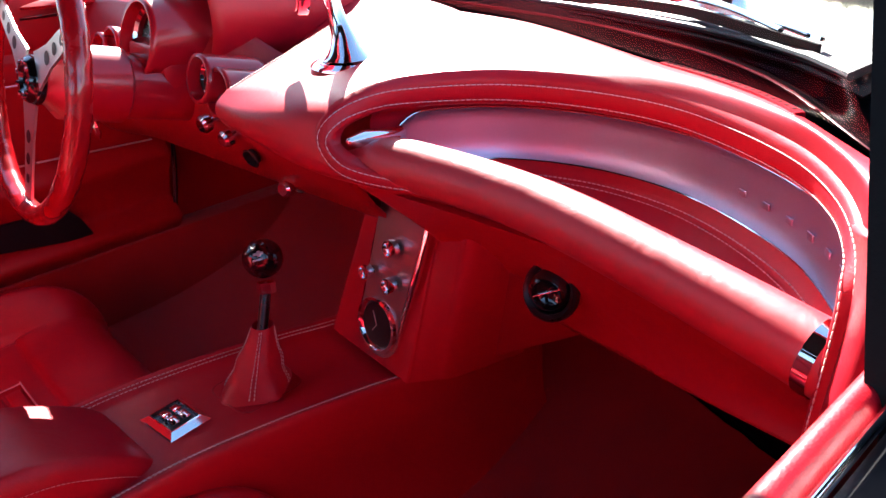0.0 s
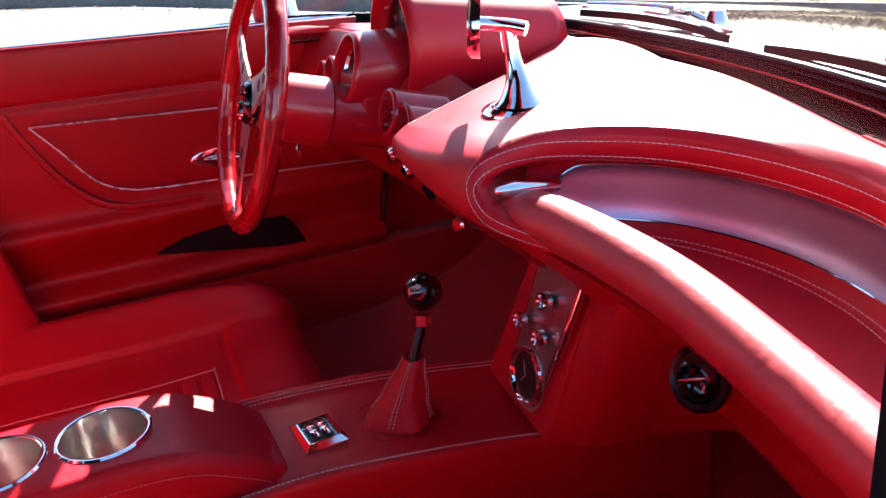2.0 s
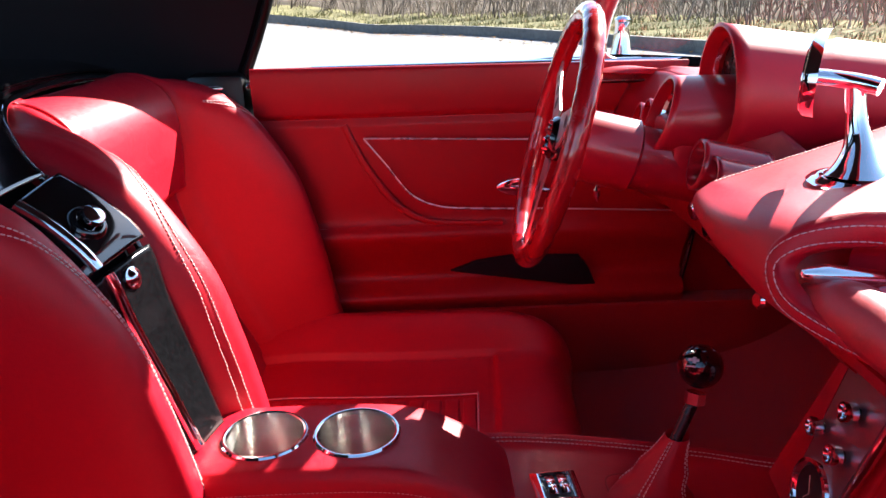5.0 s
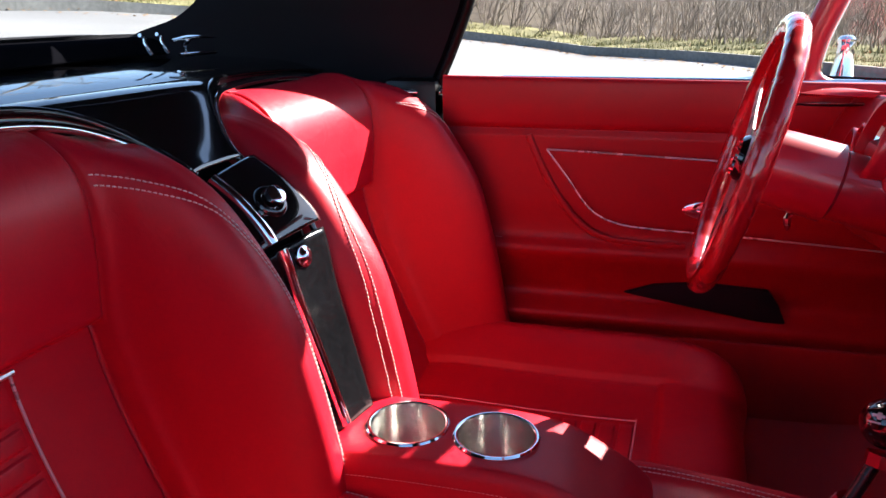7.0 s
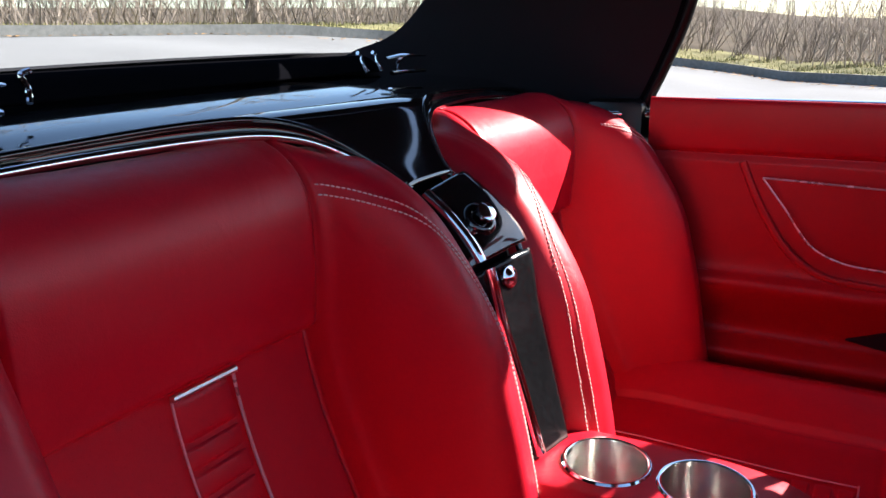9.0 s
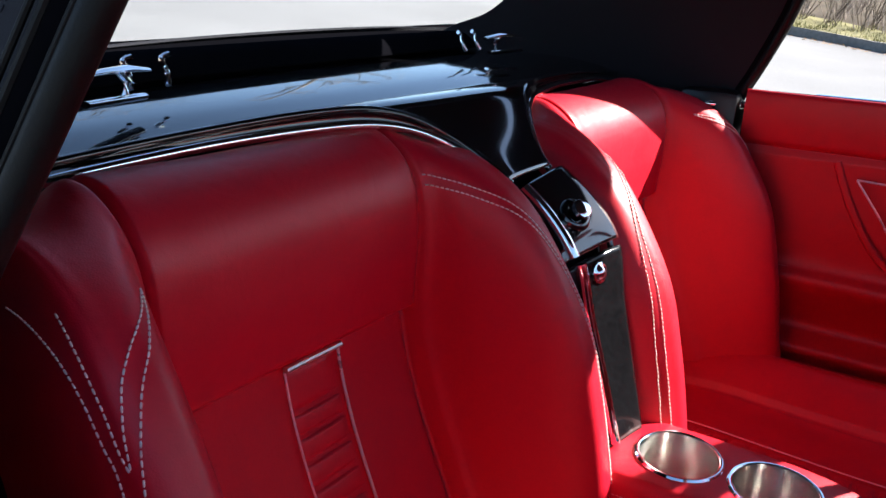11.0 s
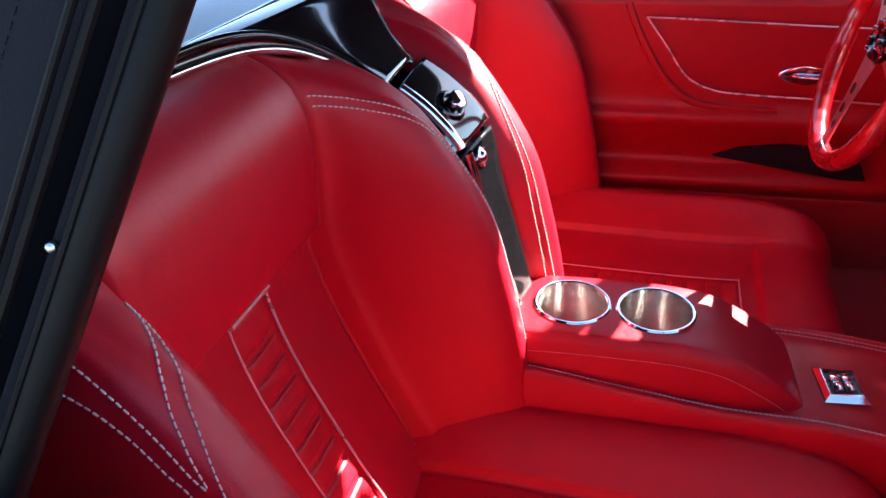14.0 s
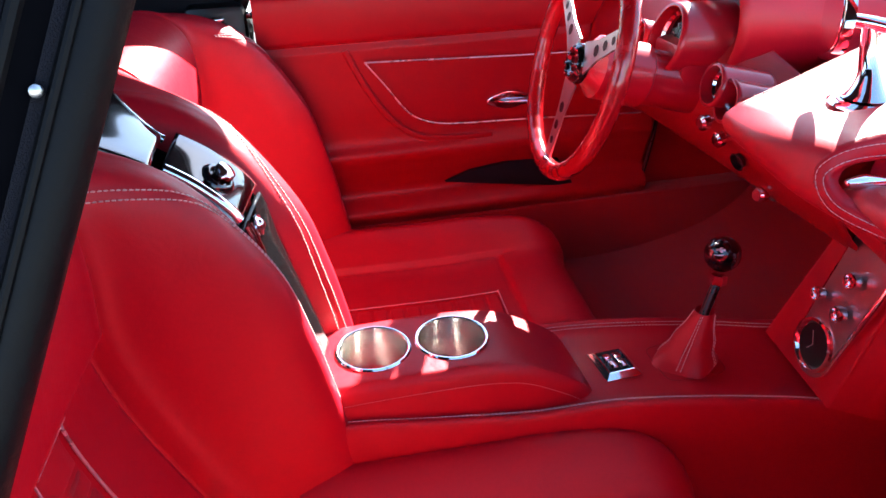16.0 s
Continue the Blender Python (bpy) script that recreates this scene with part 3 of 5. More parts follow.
def quarter(rail, win, out):
    def f(u, v):
        a, b = Vector(rail(v)), Vector(win(v))
        mid = Vector((a.x + out * 0.03, (a.y + b.y) / 2 - 0.05, (a.z + b.z) / 2))
        return a * (1 - u) ** 2 + mid * 2 * u * (1 - u) + b * u * u
    return f


part("quarter_canvas", thick(grid(quarter(RAIL_P, WIN_P, 1), 24, 24), 0.004), canvas, soft_top, "black canvas side quarter")
part("quarter_canvas", thick(grid(quarter(RAIL_D, WIN_D, -1), 24, 24), -0.004), canvas, soft_top, "black canvas side quarter")


def rear_fn(u, v):
    """The strip below the rear window and the one above it."""
    a, b = Vector(WIN_P(v)), Vector(WIN_D(v))
    p = a.lerp(b, u)
    p.y -= 0.14 * (1 - v) * (4 * u * (1 - u)) ** 0.6
    return p


part("rear_canvas", thick(grid(lambda u, v: rear_fn(u, v * 0.26), 40, 8), 0.004), canvas, soft_top, "black canvas below the rear window")
part("rear_canvas", thick(grid(lambda u, v: rear_fn(u, 0.86 + v * 0.14), 40, 6), 0.004), canvas, soft_top, "black canvas above the rear window")
rear_pane = part("rear_window", grid(lambda u, v: rear_fn(u, 0.25 + v * 0.62), 30, 8), glass, soft_top, "clear flexible rear window")
rear_pane.visible_shadow = False


def roof_fn(u, v):
    back = rear_fn(u, 1.0)
    side_p, side_d = Vector(RAIL_P(1)), Vector(RAIL_D(1))
    front = screen_top(CX + 0.57 * (1 - 2 * u)) + Vector((0, 0.02, 0.015))
    mid = side_p.lerp(side_d, u)
    p = back.lerp(mid, v / 0.4) if v < 0.4 else mid.lerp(front, (v - 0.4) / 0.6)
    p.z += 0.03 * (4 * u * (1 - u))
    return p


part("roof_canvas", thick(grid(roof_fn, 40, 24), 0.004), canvas, soft_top, "black canvas roof")
for rail, u in ((RAIL_P, 0.0), (RAIL_D, 1.0)):
    sx = 1 if u == 0 else -1
    line = [Vector(rail(v / 20)) for v in range(21)] + [roof_fn(u, 0.4 + 0.6 * v / 12) + Vector((0, 0, -0.012)) for v in range(1, 12)]
    part("side_rail", tube(line, 0.0095, 14), rubber, soft_top, "black rail at the edge of the side window")
    # a sunk channel with rivets between two thin beads
    def along_rail(dx, dy):
        return [Vector(rail(v / 20)) + Vector((sx * dx, dy, 0.0)) for v in range(0, 21)]
    part("seal_channel", sweep(along_rail(0.004, -0.016), disc(0.003, 8, 0.012), up=(0.6 * sx, -0.8, 0)), liner_black, soft_top, "sunk black seal channel")
    for dx, dy, r in ((0.0090, -0.0060, 0.0018), (0.011, -0.024, 0.0026), (0.013, -0.033, 0.0020)):
        part("seal_bead", tube(along_rail(dx, dy), r, 8), rubber, soft_top, "thin rubber bead")
    for v in (0.06, 0.295, 0.535, 0.76):
        p = Vector(rail(v)) + Vector((0.009 * sx, -0.012, 0))
        part("rivet", lathe([(0, 0.0020), (0.0013, 0.0018), (0.0022, 0.0008), (0.0022, -0.002)], 14, turned(p, (sx, 0.25, 0.2))), steel, soft_top)

for quarter_fn in (quarter(RAIL_P, WIN_P, 1), quarter(RAIL_D, WIN_D, -1)):
    for u in (0.13, 0.17, 0.36):
        part("stitching", stitches([quarter_fn(u, 0.05 + 0.9 * k / 120) + Vector((0.0045 if quarter_fn(0, 0).x > 0 else -0.0045, 0.001, 0)) for k in range(121)], pitch=0.006, length=0.004, r=0.0004), canvas, soft_top, kind="stuff")


# ---- seats ----
BACK_C = along([(-0.165, 0.33), (-0.215, 0.42), (-0.262, 0.52), (-0.298, 0.61), (-0.316, 0.69), (-0.312, 0.77), (-0.316, 0.834), (-0.340, 0.873), (-0.385, 0.894), (-0.43, 0.880), (-0.45, 0.80), (-0.44, 0.60)])
CREST = along([(-0.055, 0.345), (-0.078, 0.44), (-0.094, 0.53), (-0.112, 0.61), (-0.136, 0.69), (-0.178, 0.763), (-0.226, 0.822), (-0.288, 0.860), (-0.360, 0.874), (-0.43, 0.860), (-0.46, 0.78), (-0.44, 0.58)])
SEAM_V = 4.0 / 11
# across: share of the half width, share of the way out to the crest, way back along the side
SIDE = along([(0.0, -0.02, 0), (0.2, -0.02, 0), (0.4, -0.01, 0), (0.54, 0.0, 0), (0.64, 0.05, 0), (0.70, 0.42, 0), (0.765, 0.80, 0), (0.825, 0.97, 0), (0.885, 1.0, 0.0), (0.945, 0.98, 0.0), (0.99, 0.93, 0.010), (1.012, 0.86, 0.06), (0.99, 0.76, 0.20)])


def back_fn(u, v):
    """The front of a backrest round x = 0: u across, v up and over the top."""
    s = 2 * u - 1
    a = abs(s)
    k, d, rear = SIDE(a)
    c, o = Vector((0, *BACK_C(v))), Vector((0, *CREST(v)))
    t = (Vector((0, *BACK_C(min(v + 0.01, 1)))) - Vector((0, *BACK_C(max(v - 0.01, 0))))).normalized()
    n = Vector((0, t.z, -t.y))
    w = 0.273 - 0.026 * step(0.36, 0.72, v) * step(0.4, 1.0, a)
    p = c.lerp(o, d) if d > 0 else c + n * (0.13 * d)
    p.y -= rear * step(0.85, 0.66, v)
    p.z -= 0.4 * rear * step(0.5, 0.66, v)
    # seams and the recessed lower centre
    low = step(SEAM_V + 0.004, SEAM_V - 0.008, v)
    mid = step(0.60, 0.56, a)
    seam = 0.019 * bell(k - 0.612, 0.010) * mid * step(0.82, 0.74, v)
    seam += 0.015 * bell(v - SEAM_V, 0.0045) * step(0.63, 0.61, k) * mid
    recess = 0.022 * low * step(0.62, 0.60, k) * mid
    p.x = math.copysign(k * w, s)
    return p - n * (seam + recess)


CUSH_Y = along([(-0.24, 0.36), (-0.15, 0.372), (-0.03, 0.374), (0.10, 0.376), (0.22, 0.382), (0.30, 0.384), (0.345, 0.365), (0.365, 0.32), (0.36, 0.25)])
CSIDE = along([(0.0, -0.012), (0.2, -0.012), (0.4, -0.010), (0.54, -0.004), (0.63, 0.012), (0.74, 0.034), (0.85, 0.048), (0.94, 0.040), (0.99, 0.010), (1.01, -0.05), (1.0, -0.12)])


def cushion_fn(u, v):
    s = 2 * u - 1
    a = abs(s)
    k, d = CSIDE(a)
    y, z = CUSH_Y(v)
    y2, z2 = CUSH_Y(min(v + 0.01, 1))
    y1, z1 = CUSH_Y(max(v - 0.01, 0))
    t = Vector((0, y2 - y1, z2 - z1)).normalized()
    n = Vector((0, -t.z, t.y))
    fl = 1 - 0.85 * step(0.40, 0.92, v)
    d = d * (fl if d > -0.02 else (1 - 0.5 * step(0.75, 1, v)))
    w = 0.25 * (1 - 0.30 * max(0.0, (v - 0.42) / 0.40) ** 2.5 * k ** 2) if v < 0.82 else 0.25 * (1 - 0.30 * k ** 2)
    seam = 0.009 * bell(k - 0.56, 0.012) * step(0.56, 0.50, v) * (a < 0.6) + 0.009 * bell(v - 0.50, 0.006) * step(0.57, 0.54, k) * (a < 0.6)
    recess = 0.008 * step(0.505, 0.485, v) * step(0.57, 0.54, k) * (a < 0.6)
    return Vector((math.copysign(k * w, s), y, z)) + n * (d - seam - recess)


def surf(fn, u, v, lift):
    """A point lift above the sheet fn; sheets that face the other way are listed here."""
    e = 0.002
    du, dv = fn(min(u + e, 1), v) - fn(max(u - e, 0), v), fn(u, min(v + e, 1)) - fn(u, max(v - e, 0))
    n = du.cross(dv) * (-1 if fn in FLIPPED else 1)
    n = n.normalized() if n.length > 1e-9 else Vector((0, 0, 1))
    return fn(u, v) + n * lift


def back_wide(u, v):
    """The same backrest with a broader bolster towards the console."""
    return back_fn(u, v) + Vector((0.022 * step(0.72, 0.93, 2 * u - 1), 0, 0))


FLIPPED = [back_fn, back_wide]


def side_u(k, sgn, table=None):
    """The sheet's u at the share k of the half width."""
    table = table or SIDE
    a = 0.0
    while a < (0.88 if table is SIDE else 0.96) and table(a)[0] < k:
        a += 0.002
    return 0.5 + 0.5 * a * sgn


def seat(x0, dy, inner, label):
    """inner: the sign of x towards the console."""
    back = back_wide if inner > 0 else back_fn
    off = Matrix.Translation((x0, dy, 0)) @ Matrix.Rotation(radians(-4), 4, "Z")
    s = thing("seat", label, "car seat", (x0, 0.05, 0.24), group="bucket seats")

    def put(name, bm, mt, lab="", kind="", up=None):
        bm.transform(off)
        return part(name, bm, mt, up or s, lab, kind=kind)
    mid0 = 0.5 + 0.0125 * inner
    bk = put("backrest", grid(back, 220, 190), leather)
    cu = put("cushion", grid(cushion_fn, 160, 140), leather)
    put("seat_base", rbox(0.40, 0.50, 0.10, 0.01, pose(0, 0.06, 0.285)), black_satin, "black seat base")
    # pleated strips with chrome edging
    for fn, v0, v1, n in ((back, 0.06, 0.355, 11), (cushion_fn, 0.08, 0.468, 13)):
        half, mid = (0.030, 0.5 + 0.0125 * inner) if fn is back else (0.066, 0.548) if inner > 0 else (0.0375, 0.5 - 0.0125)
        for k in range(n):
            a0, a1 = v0 + (v1 - v0) * (k + 0.06) / n, v0 + (v1 - v0) * (k + 0.94 + (0.94 if fn is back and k == n - 2 else 0)) / n
            if fn is back and k == n - 1:
                continue

            def pad(u, v, a0=a0, a1=a1, fn=fn, half=half, mid=mid):
                h = 0.0050 * (4 * v * (1 - v)) ** 0.16 * (4 * u * (1 - u)) ** 0.12 - 0.0015
                return surf(fn, mid + (u - 0.5) * 1.94 * half, a0 + (a1 - a0) * v, h)
            put("pleat", grid(pad, 8, 10), leather, up=bk if fn is back else cu)
        for sg in (-1, 1):
            line = [surf(fn, mid + sg * half, v0 + (v1 - v0) * q / 50, 0.0045) for q in range(51)]
            put("edging", tube(line, 0.0018 if fn is back and sg == inner else 0.0013, 8), bright_line if fn is back and sg == inner else dark_red_thread, "thin bright edging", up=bk if fn is back else cu)
        end = [surf(fn, mid + (q / 10 - 0.5) * 2.06 * half, v1, 0.0085 if fn is back else 0.0055) for q in range(11)]
        put("edging", tube(end, 0.0036 if fn is back else 0.0014, 8), steel if fn is back else dark_red_thread, "chrome bar closing the pleats", up=bk if fn is back else cu)
    # perforations beside the pleats
    bm = bmesh.new()
    for i, j, sg in [(i, j, sg) for i in range(9) for j in range(26) for sg in (-1, 1)]:
        u, v = mid0 + sg * (0.040 + 0.0075 * i + 0.00375 * (j % 2)), 0.10 + 0.0098 * j
        if abs(2 * u - 1) < 0.30:
            c, ex, ey = surf(back, u, v, 0.0004), surf(back, u + 0.001, v, 0.0004), surf(back, u, v + 0.001, 0.0004)
            ex, ey = (ex - c).normalized() * 0.0006, (ey - c).normalized() * 0.0006
            bm.faces.new([bm.verts.new(q) for q in (c - ex, c + ey, c + ex, c - ey)])
    put("perforation", bm, carpet, "small perforations in the leather", "stuff", bk)
    # thread
    lines = []
    for sg in (inner,):
        for da in (0.0, 0.018):
            lines.append((sg, [(0.628, 0.573 - 1.2 * da), (0.66, 0.574 - 1.2 * da), (0.72, 0.570 - 1.2 * da), (0.81, 0.548 - 1.2 * da), (0.88 - 0.4 * da, 0.50 - 0.9 * da), (0.920 - da, 0.43), (0.935 - da, 0.33), (0.940 - da, 0.2), (0.940 - da, 0.08)]))
    for sg, pts in lines:
        line = [surf(back, side_u(p.x + (0.045 if inner > 0 else 0.0), sg), p.y, 0.0006) for p in cr([(a, v, 0) for a, v in pts], 24)]
        put("stitching", stitches(line), thread, "double row of pale stitching", kind="stuff", up=bk)
    # the V of double seams on the outer bolster, running on downwards as one pair
    for pts in ([(0.43, 0.5675), (0.50, 0.561), (0.586, 0.546), (0.692, 0.518), (0.756, 0.484), (0.794, 0.452), (0.83, 0.40), (0.86, 0.33), (0.885, 0.24), (0.90, 0.14)],
                [(0.43, 0.570), (0.50, 0.572), (0.612, 0.562), (0.730, 0.534), (0.794, 0.496), (0.815, 0.462)],
                [(0.842, 0.60), (0.842, 0.578), (0.842, 0.554), (0.838, 0.526), (0.832, 0.498), (0.828, 0.472), (0.820, 0.458)],
                [(0.928, 0.598), (0.914, 0.576), (0.898, 0.552), (0.880, 0.525), (0.866, 0.498), (0.857, 0.472), (0.847, 0.45), (0.855, 0.40), (0.882, 0.33), (0.907, 0.24), (0.922, 0.14)]):
        line = [surf(back, 0.5 - 0.5 * inner * p.x, p.y, 0.0006) for p in cr([(a, v, 0) for a, v in pts], 24)]
        put("stitching", stitches(line), thread, "double row of pale stitching", kind="stuff", up=bk)
    line = [surf(cushion_fn, side_u(p.x, inner, CSIDE), p.y, 0.0006) for p in cr([(0.955, 0.08, 0), (0.955, 0.3, 0), (0.955, 0.5, 0), (0.955, 0.66, 0), (0.95, 0.8, 0)], 24)]
    put("stitching", stitches(line), thread, kind="stuff", up=cu)
    return s


seat(-0.335, 0.032, 1, "red leather driver's bucket seat with pleated centre")
seat(0.335, -0.038, -1, "red leather passenger bucket seat beside the console")


# ---- tunnel console ----
console = thing("centre_console", "red leather covered transmission tunnel console", "console", (0.03, 0.25, 0.24))
TUN = along([(-0.20, 0.475, 0.105, 0.0), (-0.10, 0.47, 0.108, 0.0), (0.02, 0.455, 0.110, 0.003), (0.14, 0.443, 0.112, 0.008), (0.26, 0.448, 0.112, 0.02), (0.38, 0.440, 0.115, 0.032), (0.50, 0.428, 0.118, 0.048), (0.62, 0.420, 0.12, 0.075), (0.80, 0.41, 0.13, 0.08)])
TUN_X = along([(-1.9, -0.20), (-1.45, -0.19), (-1.12, -0.12), (-1.05, -0.03), (-0.98, 0.004), (-0.86, 0.004), (-0.74, -0.004), (-0.5, -0.006), (0, -0.006), (0.5, -0.006), (0.74, -0.004), (0.86, 0.004), (0.98, 0.004), (1.05, -0.03), (1.12, -0.12), (1.45, -0.19), (1.9, -0.2)])


def tunnel_fn(u, v):
    y, z, w, xc = TUN(v)
    k, d = TUN_X(u)
    return Vector((xc + k * w * 0.95, y, z + d))


part("tunnel_cover", thick(grid(tunnel_fn, 96, 60), 0.004), leather, console)
for sg in (0.309, 0.334, 0.666, 0.691):
    line = [surf(tunnel_fn, sg, 0.03 + 0.9 * q / 200, 0.0006) for q in range(201)]
    part("stitching", stitches(line), thread, console, "double row of pale stitching", kind="stuff")
# arm rest with two cup holders
ARM = along([(-0.135, 0.515), (-0.08, 0.518), (0.0, 0.519), (0.08, 0.517), (0.135, 0.508), (0.18, 0.487), (0.22, 0.462), (0.246, 0.435), (0.250, 0.41)])
ARM_X = along([(-1.28, -0.085), (-1.22, -0.05), (-1.12, -0.018), (-1.0, -0.004), (-0.85, 0.0), (-0.4, 0.001), (0, 0.001), (0.4, 0.001), (0.85, 0.0), (1.0, -0.004), (1.12, -0.018), (1.22, -0.05), (1.28, -0.085)])
CUPS = ((0.0, -0.055), (0.002, 0.055))


def arm_fn(u, v):
    y, z = ARM(v)
    k, d = ARM_X(u)
    return Vector((0.0 + 0.005 * v + k * 0.071, y, z + d))


arm = part("armrest", grid(arm_fn, 128, 170), leather, console, "padded red leather armrest lid")
bm = bmesh.new()
bm.from_mesh(arm.data)
drop = [v for v in bm.verts if v.co.z > 0.49 and min((v.co.xy - Vector(c)).length for c in CUPS) < 0.047]
bmesh.ops.delete(bm, geom=drop, context="VERTS")
bm.to_mesh(arm.data)
bm.free()
for k in (1, -1):
    line = [surf(arm_fn, 0.5 + 0.35 * k, 0.02 + 0.93 * q / 120, 0.0006) for q in range(121)]
    part("stitching", stitches(line, pitch=0.005, length=0.0035, r=0.0005), dark_red_thread, arm, kind="stuff")
cup_steel = material("brushed_cup_steel", (0.66, 0.65, 0.62), 0.25, 1.0, vary=0.0, grain=90, rough_vary=0.0)
cn, cl = cup_steel.node_tree.nodes, cup_steel.node_tree.links
brush = cn.new("ShaderNodeTangent")
brush.direction_type, brush.axis = "RADIAL", "Z"
cl.new(brush.outputs[0], cn["Principled BSDF"].inputs["Tangent"])
cn["Principled BSDF"].inputs["Anisotropic"].default_value = 0.85
cn["Principled BSDF"].inputs["Anisotropic Rotation"].default_value = 0.25
for c in CUPS:
    cup = thing("cup_holder", "brushed stainless steel cup holder sunk in the armrest", "cup holder", (*c, 0.44), group="cup holders")
    m = Matrix.Translation((*c, 0.5195))
    part("rim", lathe([(0.046, -0.004), (0.0465, 0.002), (0.048, 0.003), (0.0505, 0.0028), (0.0525, 0.0005), (0.0525, -0.003), (0.046, -0.004)], 48, m), chrome, cup, "polished rolled rim")
    part("cup", lathe([(0.0475, 0.001), (0.046, -0.004), (0.045, -0.07), (0.043, -0.090), (0.040, -0.094), (0.030, -0.0935), (0.028, -0.095), (0.012, -0.095), (0.0, -0.094)], 48, m), cup_steel, cup)

# window switch
sw = thing("window_switch", "chrome framed window switch on the console", "switch", (0.03, 0.292, 0.447))
m = pose(0.028, 0.294, 0.4415, 1, 0, 3)
bm = bmesh.new()
ring = [[bm.verts.new((x * a, y * b, h)) for x, y in ((-1, -1), (1, -1), (1, 1), (-1, 1))] for a, b, h in ((0.034, 0.0280, 0), (0.034, 0.0280, 0.0035), (0.0325, 0.0265, 0.0045), (0.0255, 0.0205, 0.0095), (0.0240, 0.0190, 0.0098), (0.0235, 0.0185, 0.003))]
for i in range(5):
    for j in range(4):
        bm.faces.new((ring[i][j], ring[i][(j + 1) % 4], ring[i + 1][(j + 1) % 4], ring[i + 1][j]))
bm.faces.new(ring[-1])
bm.transform(m)
part("bezel", bm, chrome, sw, smooth=False)
part("well", rbox(0.045, 0.035, 0.002, 0.0, m @ pose(0, 0, 0.0042)), gauge_black, sw, "dark floor inside the frame", smooth=False)
for x in (-0.0095, 0.0095):
    for y in (-0.0072, 0.0072):
        part("toggle", rbox(0.015, 0.0115, 0.009, 0.002, m @ pose(x, y, 0.0085, 0, 12 if x > 0 else -12)), chrome, sw)

# gear lever
lever = thing("gear_lever", "gear lever with glossy black ball knob and red leather gaiter", "gear lever", (0.03, 0.40, 0.44))
base, head = Vector((0.036, 0.405, 0.436)), Vector((0.002, 0.462, 0.548))
tip = head + Vector((-0.008, 0.006, 0.038))


def gaiter_fn(u, v):
    w = 2 * math.pi * u
    sq = (abs(math.cos(w)) ** 4 + abs(math.sin(w)) ** 4) ** -0.25
    p = base.lerp(base.lerp(head, 0.62), v) + Vector((0, 0, 0.0))
    r = 0.027 * (1 - v) ** 1.3 + 0.0145
    r *= (sq * (1 - v) + v) * (1 + 0.10 * math.sin(4 * w + 1) * (1 - abs(2 * v - 1)) + 0.06 * math.sin(15 * v + 2 * w) * (1 - v))
    return p + Vector((r * math.cos(w + 0.785), r * 1.0 * math.sin(w + 0.785), 0))


gaiter = part("gaiter", grid(gaiter_fn, 64, 28, wrap=True), leather, lever, "stitched red leather gaiter")
for u in (0.0, 0.25, 0.5, 0.75):
    for d in (-0.013, 0.013):
        part("stitching", stitches([surf(gaiter_fn, (u + d) % 1.0, 0.02 + 0.94 * q / 60, 0.0006) for q in range(61)], pitch=0.005, length=0.0036), thread, gaiter, kind="stuff")
recess = [base + Vector((0.043 * math.copysign(abs(math.cos(w)) ** 0.35, math.cos(w)), 0.048 * math.copysign(abs(math.sin(w)) ** 0.35, math.sin(w)), 0.001)) for w in np.linspace(0, 2 * math.pi, 65)[:-1]]
part("recess_bead", sweep(recess, disc(0.0012, 8, 0.0006), closed=True), vinyl, lever, "thin red bead round the gaiter")
part("stick", tube([base.lerp(head, 0.4), base.lerp(head, 0.7), head], 0.0072, 14), gauge_black, lever, "black steel stick")
part("lock_nut", lathe([(0.0, -0.008), (0.0125, -0.007), (0.0125, 0.007), (0.0, 0.008)], 6, turned(head, tip - head)), chrome, lever, "chrome lock nut", smooth=False)
bm = bmesh.new()
bmesh.ops.create_uvsphere(bm, u_segments=40, v_segments=24, radius=0.0268)
bm.transform(Matrix.Translation(tip))
bmk = turned(tip, Vector((0.62, -0.62, 0.55)))
knob = part("knob", bm, black_paint, lever, "glossy black ball knob")
for x, y, w, h in ((0.0, 0.003, 0.013, 0.0032), (0.001, 0.003, 0.0045, 0.0075), (-0.001, -0.005, 0.013, 0.0022)):
    part("emblem", rbox(w, h, 0.0012, 0.0004, bmk @ pose(x, y, 0.0263, 0, 0, 12)), bright_line, knob, "pale emblem shape")


# ---- dashboard ----
dash = thing("dashboard", "red leather dashboard with arched passenger cove", "dashboard", (0.3, 0.6, 0.45))
